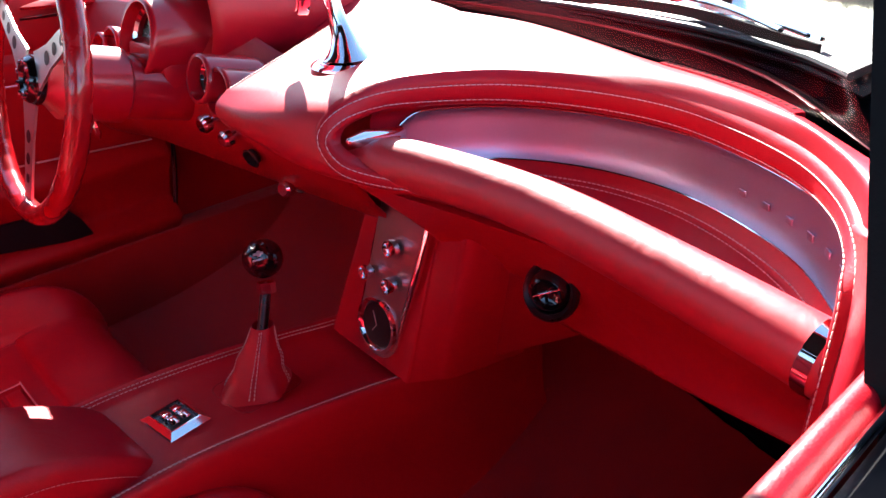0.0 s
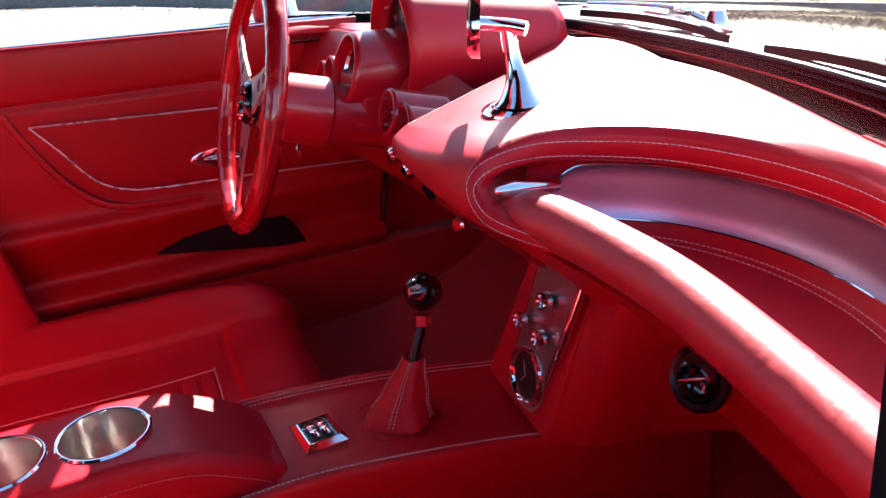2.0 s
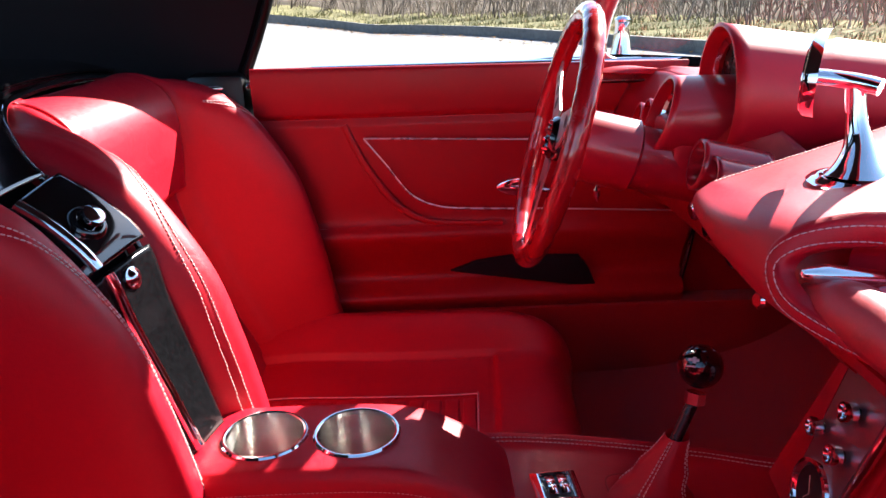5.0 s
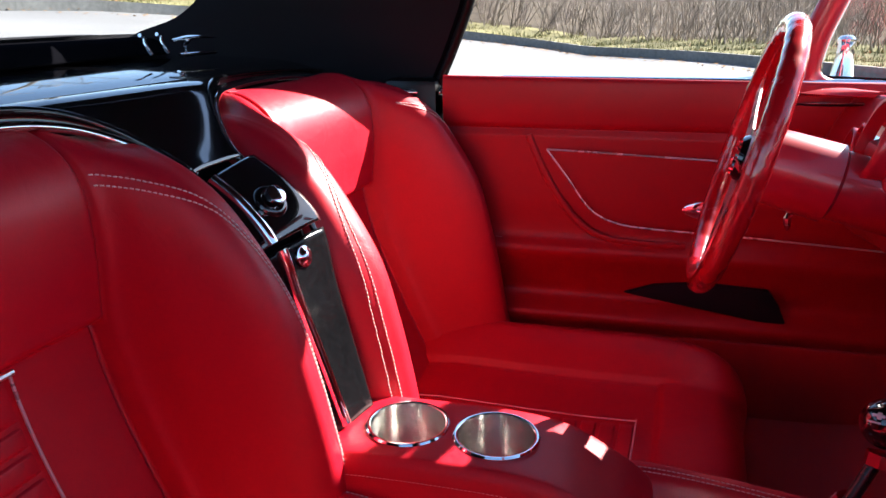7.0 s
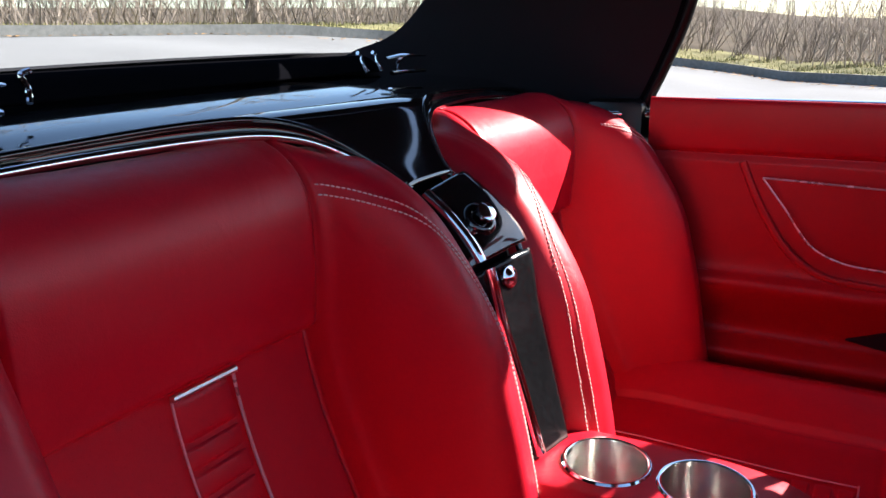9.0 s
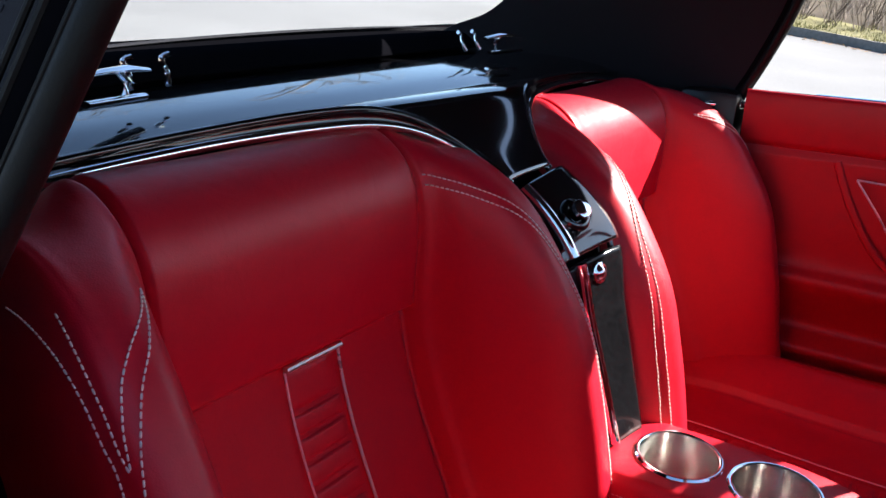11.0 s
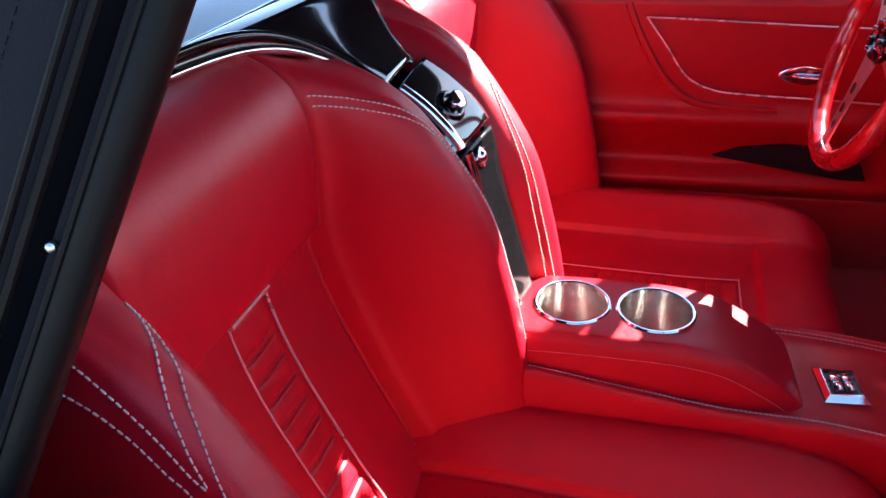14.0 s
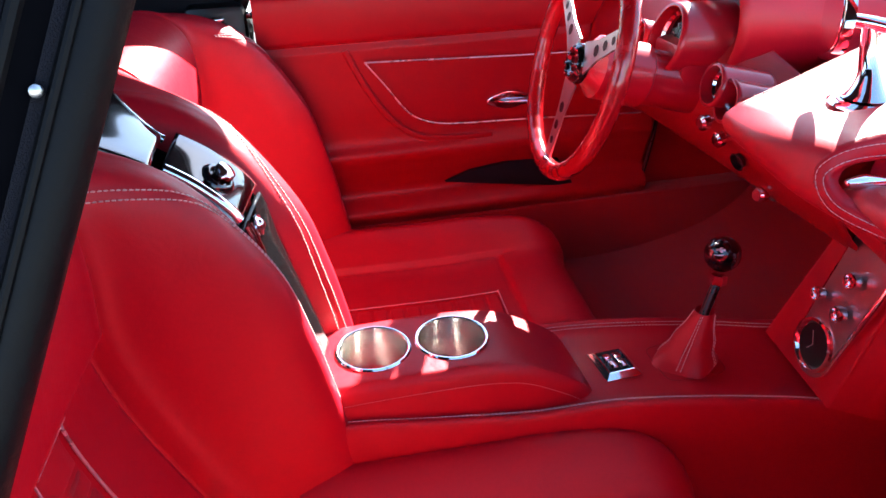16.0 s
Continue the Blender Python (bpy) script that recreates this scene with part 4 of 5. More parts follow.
# the edge of the cove: from under the bar round its pointed end, along the arch and down beside the door;
# with the way towards the middle of the opening and the width of the padded band
LIP = [(0.32, 0.505, 0.742, 0, 0, 1, 0.010), (0.25, 0.474, 0.740, 0.1, 0, 1, 0.016), (0.195, 0.450, 0.752, 0.6, 0, 0.8, 0.020), (0.165, 0.447, 0.785, 1, 0.1, 0, 0.020), (0.172, 0.462, 0.815, 0.7, 0.3, -0.7, 0.022),
       (0.188, 0.512, 0.832, 0.3, 0.1, -1, 0.028), (0.218, 0.578, 0.834, 0, 0, -1, 0.034), (0.275, 0.632, 0.834, 0, 0, -1, 0.036), (0.36, 0.660, 0.833, 0, 0, -1, 0.036), (0.45, 0.656, 0.833, 0, 0, -1, 0.036), (0.53, 0.625, 0.832, 0, 0, -1, 0.036),
       (0.606, 0.572, 0.831, -0.05, 0, -1, 0.034), (0.656, 0.511, 0.828, -0.2, 0, -1, 0.028), (0.685, 0.458, 0.818, -0.6, 0, -0.8, 0.020), (0.696, 0.431, 0.795, -1, 0, -0.2, 0.016), (0.697, 0.426, 0.762, -1, 0, 0, 0.015), (0.694, 0.428, 0.718, -1, 0, 0, 0.014), (0.690, 0.432, 0.68, -1, 0, 0, 0.012)]
LIP_F = along(LIP)
A0, A1 = 5 / 17, 13 / 17


def lip_at(s):
    r = LIP_F(s)
    p, c = Vector(r[:3]), Vector(r[3:6]).normalized()
    q = Vector(LIP_F(min(s + 0.004, 1))[:3]) - Vector(LIP_F(max(s - 0.004, 0))[:3])
    d = q.normalized().cross(c).normalized()
    return p, c, d, r[6]


def arch_n(s):
    d = lip_at(A0 + (A1 - A0) * s)[2]
    return Vector((d.x, d.y, 0)).normalized()


def band_fn(u, v):
    """The padded band round the cove, from its sharp edge inwards."""
    p, c, d, w = lip_at(u)
    k = along([(-0.10, 0.10), (0.0, 0.0), (0.16, -0.10), (0.45, -0.11), (0.75, -0.04), (0.95, 0.10), (1.02, 0.34), (1.04, 0.8)])(v)
    return p + c * k[0] * w + d * k[1] * w


part("cove_lip", grid(band_fn, 170, 28), leather, dash, "padded stitched lip round the cove")


def pad_fn(u, v):
    """The top pad: u along the arch, v from the windscreen to the lip."""
    lip = lip_at(A0 + (A1 - A0) * u)[0]
    far = screen_base(0.05 + (0.672 - 0.05) * u ** 1.1) + Vector((0, 0.014, -0.008))
    q = far.lerp(lip, v)
    q.z += 0.012 * math.sin(math.pi * v) * (1 - 0.8 * step(0.2, 0.6, u))
    q.z += (far.z - lip.z) * (v - v ** 9) * 0.85 * step(0.25, 0.6, u)
    return q


part("top_pad", grid(pad_fn, 90, 40), pad_leather, dash, "sunlit red leather pad")
NOSE_D = along([(-0.029, 0.468, 0.806), (-0.034, 0.452, 0.788), (-0.025, 0.458, 0.765), (0.02, 0.490, 0.742), (0.07, 0.515, 0.725)])


def pad_left(u, v):
    """The pad left of the cove, rolling down at its rear edge to a nose."""
    if v < 0.6:
        t = v / 0.6
        a = screen_base(-0.13).lerp(Vector((-0.029, 0.468, 0.806)), t)
        b = pad_fn(0.0, t)
    else:
        t = (v - 0.6) / 0.4
        a = Vector(NOSE_D(t))
        b = lip_at(A0 * (1 - 0.80 * t))[0]
    p = a.lerp(b, u)
    bow = math.sin(math.pi * u)
    p.y -= 0.016 * bow * step(0.4, 0.75, v)
    p.z += 0.008 * bow * step(0.7, 0.3, v)
    return p


part("corner_pad", grid(pad_left, 36, 70), pad_leather, dash, "red leather pad above the radio stack")
part("stitching", stitches([pad_left(0.02, 0.02 + 0.58 * q / 120) + Vector((0, 0, 0.0012)) for q in range(121)]), thread, dash, kind="stuff")


def end_fn(u, v):
    """The end of the pad beside the door, falling from the lip outwards."""
    a = lip_at(A1 - 0.02 + (1 - A1 + 0.02) * v)[0]
    b = Vector(along([(0.705, 0.40, 0.846), (0.722, 0.385, 0.835), (0.728, 0.385, 0.80), (0.728, 0.40, 0.75), (0.722, 0.42, 0.70)])(v))
    p = a.lerp(b, u)
    return p + Vector((0.0, -0.014, 0.006)) * math.sin(math.pi * u)


part("end_pad", thick(grid(end_fn, 20, 30), 0.006), pad_leather, dash, "rounded red leather end of the dashboard")
for vv in (0.36, 0.60):
    part("stitching", stitches([band_fn(0.01 + 0.97 * q / 420, vv) - lip_at(0.01 + 0.97 * q / 420)[2] * 0.0008 for q in range(421)], pitch=0.0064, length=0.0054, r=0.0006), thread, dash, "double row of pale stitching", kind="stuff")


def cove_fn(u, v):
    p, c, d, w = lip_at(A0 + (A1 - A0) * u)
    n = arch_n(u)
    top, low = p.z - 0.030, 0.714
    k = along([(0.006, 1.0), (0.020, 0.86), (0.022, 0.6), (0.020, 0.35), (0.012, 0.16), (0.004, 0.06), (-0.008, 0.0), (-0.022, -0.03)])(v)
    q = Vector((p.x, p.y, low + (top - low) * k[1])) + n * k[0]
    if v > 0.8:
        q = q.lerp(Vector((0.43 + (p.x - 0.43) * 0.96, min(p.y, 0.50), 0.722)), (v - 0.8) / 0.2)
    return q


part("cove", grid(cove_fn, 80, 40), leather, dash, "stitched red leather cove")
trim = material("satin_metal_trim", (0.48, 0.53, 0.70), 0.36, 1.0, vary=0.05, grain=400)


def trim_fn(u, v):
    s = 0.05 + 0.935 * u
    p = surf(cove_fn, s, 0.12 + 0.40 * v, 0)
    pinch = 1 - (1 - min(u / 0.07 + 0.15, 1)) ** 2
    mid = surf(cove_fn, s, 0.30, 0)
    return mid.lerp(p, pinch) - arch_n(s) * 0.004


part("trim_panel", grid(trim_fn, 80, 12), trim, dash, "satin silver metal trim panel")
for vv in (0.0, 1.0):
    part("trim_bead", tube([trim_fn(q / 80, vv) - arch_n(0.05 + 0.935 * q / 80) * 0.001 for q in range(81)], 0.0012, 6), chrome, dash)
for vv in (0.72, 0.80):
    part("stitching", stitches([surf(cove_fn, 0.02 + 0.96 * q / 300, vv, 0.0) - arch_n(0.02 + 0.96 * q / 300) * 0.0008 for q in range(301)]), dark_red_thread, dash, kind="stuff")

# grab bar
grab = thing("grab_bar", "padded red leather grab bar across the cove", "grab handle", (0.43, 0.5, 0.74))
bar = cr([(0.186, 0.474, 0.759), (0.25, 0.496, 0.762), (0.40, 0.502, 0.756), (0.55, 0.480, 0.744), (0.690, 0.452, 0.730)], 10)
part("bar", sweep(bar, disc(0.026, 20, 0.027), scale=lambda t: 0.45 + 0.55 * step(0.0, 0.22, t)), bar_leather, grab)
part("end_cap", sweep(bar[-3:-1], disc(0.0275, 20, 0.0285)), chrome, grab, "chrome band at the end of the bar")
part("end_clip", lathe([(0, 0.034), (0.005, 0.033), (0.008, 0.026), (0.0085, 0.0), (0.010, -0.03), (0.004, -0.05), (0, -0.052)], 20, turned((0.198, 0.512, 0.780), (-0.04, 1, -0.12))), chrome, grab, "pointed chrome end clip")


# lower panel with vent
LOW_FOOT = along([(0.20, 0.662, 0.540), (0.30, 0.678, 0.522), (0.42, 0.628, 0.550), (0.55, 0.565, 0.582), (0.69, 0.515, 0.606)])


def low_fn(u, v):
    a = bar[min(int(u * (len(bar) - 1)), len(bar) - 2)] + Vector((0.006, 0.004, -0.022))
    b = Vector(LOW_FOOT(u))
    p = a.lerp(b, v)
    return p + Vector((0, 0.030, -0.012)) * math.sin(math.pi * v)


part("lower_panel", thick(grid(low_fn, 40, 24), 0.006), leather, dash, "plain red panel under the grab bar")
part("knee_panel", thick(grid(lambda u, v: Vector((0.205, 0.622, 0.425)).lerp(Vector((0.41, 0.668, 0.545)), u).lerp(Vector((0.225, 0.600, 0.60)).lerp(Vector((0.43, 0.640, 0.60)), u), v) + Vector((0, 0.02, 0)), 12, 8), 0.006), vinyl, dash, "red panel below the vent")
rnd_box = random.Random(9)
bm = rbox(0.30, 0.10, 0.11, 0.03, pose(0.56, 0.785, 0.462, 0, 6, -14), 3)
bmesh.ops.subdivide_edges(bm, edges=bm.edges[:], cuts=4, use_grid_fill=True)
for v in bm.verts:
    v.co += Vector((rnd_box.gauss(0, 0.003), rnd_box.gauss(0, 0.003), rnd_box.gauss(0, 0.003)))
solo("heater_box", bm, liner_black, "matt black lumpy heater box under the dashboard", "heater box")
vent = thing("air_vent", "round black swivelling air vent with chrome ring", "air vent", (0.31, 0.65, 0.58))
vm = turned((0.3675, 0.5900, 0.6155), (0.04, -0.94, 0.34)) @ Matrix.Scale(0.96, 4)
part("ring", lathe([(0.030, -0.01), (0.0355, -0.004), (0.0355, 0.004), (0.032, 0.008), (0.027, 0.004), (0.026, -0.012)], 36, vm), gauge_black, vent)
part("ball", lathe([(0.027, 0.0), (0.024, 0.010), (0.018, 0.014), (0.016, 0.004), (0.0, -0.006)], 32, vm @ pose(0, 0, 0, 15, 12)), black_paint, vent, "glossy black ball")
part("vane", rbox(0.034, 0.002, 0.012, 0.0005, vm @ pose(0, 0, 0.006, 15, 12, 30)), chrome, vent)


# radio stack
stack = thing("radio_stack", "red leather centre stack with chrome control plate", "console", (0.1, 0.6, 0.43))


STACK_LOW = along([(-0.02, 0.72), (-0.014, 0.62), (-0.008, 0.574), (-0.004, 0.569), (0.004, 0.567), (0.05, 0.560), (0.12, 0.550), (0.168, 0.543), (0.177, 0.543), (0.182, 0.549), (0.20, 0.572), (0.218, 0.598), (0.25, 0.70)])
STACK_TOP = along([(0.03, 0.72), (0.042, 0.66), (0.050, 0.622), (0.054, 0.617), (0.062, 0.615), (0.10, 0.610), (0.15, 0.604), (0.188, 0.599), (0.196, 0.599), (0.201, 0.601), (0.235, 0.594), (0.264, 0.590), (0.32, 0.66)])


def stack_fn(u, v):
    """The stack's skin: two level outlines joined from the tunnel up to the pad."""
    t = v * 1.25
    a, b = STACK_LOW(u), STACK_TOP(u)
    return Vector((a[0] + (b[0] - a[0]) * t, a[1] + (b[1] - a[1]) * t, 0.430 + 0.225 * t))


part("stack_body", grid(stack_fn, 96, 20), leather, stack)
sm = Matrix.Translation((0.104, 0.5745, 0.543)) @ Matrix.Rotation(radians(-5), 4, "Z") @ Matrix.Rotation(radians(81), 4, "X") @ Matrix.Rotation(radians(-8), 4, "Z")
outline = [(-0.018, 0.120), (-0.026, -0.050)] + [(0.018 + 0.044 * math.cos(w), -0.058 + 0.044 * math.sin(w)) for w in np.linspace(math.pi * 1.02, math.pi * 1.98, 18)] + [(0.062, -0.050), (0.080, 0.122)]
part("control_plate", plate(outline, 0.009, sm, 0.003), chrome, stack, "chrome control plate")
face_metal = material("dark_brushed_metal", (0.46, 0.44, 0.48), 0.34, 1.0, vary=0.05, grain=260, rough_vary=0.04)
part("plate_face", plate([(0.029 + (x - 0.029) * 0.88, y * 0.94 + 0.004) for x, y in outline], 0.0015, sm @ pose(0, 0, 0.0092)), face_metal, stack, "dark brushed metal face")
for x, y, r in ((-0.010, 0.016, 0.0105), (0.031, 0.070, 0.0115), (0.039, 0.020, 0.0115), (0.085, 0.143, 0.0125), (-0.012, 0.140, 0.008)):
    kn = part("control_knob", lathe([(0.62 * r, 0.010), (0.95 * r, 0.011), (r, 0.014), (r, 0.020), (0.92 * r, 0.0225), (0.75 * r, 0.0225), (0.62 * r, 0.019), (0.3 * r, 0.0185), (0, 0.020)], 26, sm @ pose(x, y, 0.004)), chrome, stack, "turned chrome knob")
    part("knob_stem", lathe([(0.62 * r, 0.0), (0.60 * r, 0.0115)], 18, sm @ pose(x, y, 0.004)), gauge_black, kn, "black stem")
part("clock_ring", lathe([(0.029, -0.006), (0.031, 0.002), (0.035, 0.006), (0.039, 0.005), (0.041, 0.0)], 40, sm @ pose(0.018, -0.054, 0.0095)), chrome, stack, "chrome clock ring")
part("clock_face", lathe([(0.031, 0.0015), (0.0, 0.0015)], 36, sm @ pose(0.018, -0.054, 0.0095)), gauge_black, stack, "black clock face")
for ang, ln in ((35, 0.020), (150, 0.014)):
    w = radians(ang)
    part("clock_hand", rbox(0.0012, ln, 0.0006, 0.0, sm @ pose(0.018, -0.054, 0.0120) @ pose(-math.sin(w) * ln / 2, math.cos(w) * ln / 2, 0, 0, 0, ang)), bright_line, stack, smooth=False)
part("radio_panel", rbox(0.098, 0.030, 0.016, 0.002, sm @ pose(0.035, 0.136, 0.004, -14)), black_paint, stack, "black radio display")
part("radio_trim", rbox(0.100, 0.003, 0.004, 0.001, sm @ pose(0.035, 0.1205, 0.0115, -14)), chrome, stack, "thin chrome strip under the radio")
for x in np.linspace(0.000, 0.066, 7):
    part("radio_key", rbox(0.006, 0.0030, 0.002, 0.0005, sm @ pose(x, 0.127, 0.0135, -14)), steel, stack)


# face under the pad, driver's side
def face_fn(u, v):
    x = -0.64 + 0.76 * u
    y, z = along([(0.575, 0.868), (0.545, 0.815), (0.53, 0.745), (0.54, 0.70), (0.575, 0.65), (0.62, 0.62), (0.74, 0.61)])(v)
    e = step(-0.50, -0.64, x)
    return Vector((x, y - 0.02 * e + 0.095 * step(-0.22, -0.12, x) * step(0.45, 0.0, v), z - 0.01 * e * (1 - v) - 0.088 * step(-0.22, -0.12, x) * step(0.4, 0.0, v)))


part("instrument_panel", thick(grid(face_fn, 40, 30), 0.005), vinyl, dash, "smooth red instrument panel")
# top roll on the driver's side
def left_top(u, v):
    x = -0.615 + 0.525 * u
    a = screen_base(x)
    p = a.lerp(Vector((x, 0.575 + 0.125 * step(-0.24, -0.17, x), 0.865 - 0.053 * step(-0.24, -0.17, x))), v)
    p.z += 0.008 * math.sin(math.pi * v) - 0.006 * (1 - v)
    return p


part("driver_pad", thick(grid(left_top, 30, 12), 0.005), leather, dash, "red pad before the driver")

cluster = thing("instrument_cluster", "hooded red instrument cluster before the steering wheel", "instrument cluster", (-0.3, 0.52, 0.8))


def hood(cx, cz, r, y0, y1, flare, rake, name, lab, skin=red_paint):
    def f(u, v):
        w = 2 * math.pi * u
        rr = r * (1 - flare * v)
        sl = rake * math.sin(w)
        return Vector((cx + rr * math.cos(w), y0 + (y1 - y0) * v + sl * (1 - v), cz + rr * math.sin(w) - 0.16 * flare * v))
    yaw = Matrix.Translation((cx, y0, 0)) @ Matrix.Rotation(radians(-5), 4, "Z") @ Matrix.Translation((-cx, -y0, 0))
    tilt = rake / r
    bm = thick(grid(f, 64, 14, wrap=True), 0.005)
    bm.transform(yaw)
    h = part(name, bm, skin, cluster, lab)
    m = yaw @ turned((cx, y0 + 0.030, cz - 0.004), (0, -1, tilt))
    part("gauge_face", lathe([(r * 0.93, 0.0), (0.0, 0.0)], 40, m), gauge_black, h, "black gauge face")
    part("gauge_ring", lathe([(r * 0.80, 0.004), (r * 0.9, 0.008), (r * 0.955, 0.002)], 40, m @ pose(0, 0, 0.006)), chrome, h)
    for k in range(11):
        w = radians(-40 + 26 * k)
        part("tick", rbox(r * 0.03, r * 0.12, 0.0005, 0.0, m @ pose(r * 0.68 * math.cos(w), r * 0.68 * math.sin(w), 0.001, 0, 0, math.degrees(w) - 90)), bright_line, h, smooth=False)
    part("needle", rbox(r * 0.04, r * 0.6, 0.001, 0.0, m @ pose(-r * 0.2, -r * 0.12, 0.003, 0, 0, 120)), red_paint, h, "red needle", smooth=False)
    lens = part("gauge_glass", lathe([(r * 0.80, 0.0), (r * 0.5, 0.003), (0.0, 0.005)], 32, m @ pose(0, 0, 0.010)), glass, h, "clear gauge glass")
    lens.visible_shadow = False
    return h


hood(-0.262, 0.870, 0.089, 0.555, 0.82, 0.16, 0.0, "speedometer_hood", "large red speedometer hood", pad_leather)
hood(-0.268, 0.838, 0.052, 0.478, 0.62, 0.0, 0.016, "tachometer_hood", "red tachometer hood")
for x, y, z in ((-0.128, 0.486, 0.803), (-0.090, 0.489, 0.789), (-0.403, 0.500, 0.812), (-0.44, 0.497, 0.80)):
    hood(x, z, 0.027, y, 0.575, 0.1, 0.006, "gauge_pod", "small red gauge pod")

part("tachometer_foot", rbox(0.100, 0.150, 0.085, 0.012, pose(-0.268, 0.562, 0.794)), red_paint, cluster, "red foot under the tachometer")

# steering wheel
wheel = thing("steering_wheel", "red rimmed steering wheel with drilled metal spokes", "steering wheel", (-0.33, 0.35, 0.79))
WM = turned((-0.275, 0.334, 0.812), (-0.07, -math.cos(radians(14.5)), math.sin(radians(14.5))))
rim = [WM @ Vector((0.175 * math.cos(w), 0.175 * math.sin(w), 0)) for w in np.linspace(0, 2 * math.pi, 289)[:-1]]
part("rim", sweep(rim, disc(0.0145, 14), closed=True, up=(0.0, 1, 0.2), scale=lambda t: 1 + 0.045 * abs(math.sin(36 * math.pi * t))), wheel_wood, wheel, "thick lacquered red rim")
for ang in (28, 148, 268):
    d = Vector((math.cos(radians(ang)), math.sin(radians(ang)), 0))
    s = Vector((-d.y, d.x, 0))
    o = [d * 0.03 + s * 0.026, d * 0.08 + s * 0.016, d * 0.172 + s * 0.013, d * 0.172 - s * 0.013, d * 0.08 - s * 0.016, d * 0.03 - s * 0.026]
    sp = part("spoke", plate([(p.x, p.y) for p in o], 0.003, WM @ pose(0, 0, -0.002)), steel, wheel, "flat metal spoke with holes")
    for k, r in ((0.075, 0.009), (0.105, 0.008), (0.132, 0.0065)):
        part("spoke_hole", lathe([(r, -0.0005), (0, -0.0005)], 16, WM @ Matrix.Translation(d * k) @ pose(0, 0, 0.002)), gauge_black, sp)
for k in range(9):
    c, w = 0.022, 2 * math.pi * k / 9
    part("hub_bolt", lathe([(0, 0.003), (0.0028, 0.003), (0.003, 0.0)], 6, WM @ pose(c * math.cos(w), c * math.sin(w), 0.009)), chrome, wheel)
part("hub", lathe([(0.0, 0.004), (0.014, 0.005), (0.018, 0.009), (0.026, 0.009), (0.030, 0.004), (0.032, 0.0), (0.032, -0.01), (0.028, -0.014)], 32, WM), black_paint, wheel, "black hub cap")
part("column", lathe([(0.030, 0.0), (0.034, 0.006), (0.05, 0.02), (0.052, 0.10), (0.046, 0.105), (0.044, 0.30)], 32, WM @ pose(0, 0, -0.012, 180)), red_paint, wheel, "glossy red steering column")

# mirror on its stalk
mirror = thing("rear_view_mirror", "chrome rear view mirror on a flared stalk", "mirror", (0.08, 0.57, 0.835))
part("stalk", sweep(cr([(0.089, 0.562, 0.834), (0.089, 0.562, 0.845), (0.084, 0.563, 0.866), (0.077, 0.561, 0.89), (0.073, 0.557, 0.924)], 8), disc(0.011, 20), scale=along([4.0, 2.3, 1.3, 0.95, 0.78])), chrome, mirror, "flared chrome stalk")
part("bracket", tube(cr([(0.089, 0.572, 0.9235), (0.080, 0.563, 0.926), (0.070, 0.552, 0.928), (0.050, 0.533, 0.930)], 6), 0.010, 14, ry=0.008), chrome, mirror)
mm = turned((0.040, 0.528, 0.934), (-0.53, -0.85, 0.04))
o = [(0.088 * math.copysign(abs(math.cos(w)) ** 0.8, math.cos(w)), 0.041 * math.copysign(abs(math.sin(w)) ** 0.9, math.sin(w))) for w in np.linspace(0, 2 * math.pi, 41)[:-1]]
mm = mm @ pose(0, 0, 0, 0, 0, 0)
part("mirror_case", plate(o, 0.012, mm @ pose(0, 0, -0.014), 0.003), chrome, mirror, "chrome mirror case")
part("mirror_glass", plate([(x * 0.93, y * 0.90) for x, y in o], 0.001, mm @ pose(0, 0, -0.0015)), chrome, mirror, "mirror glass")


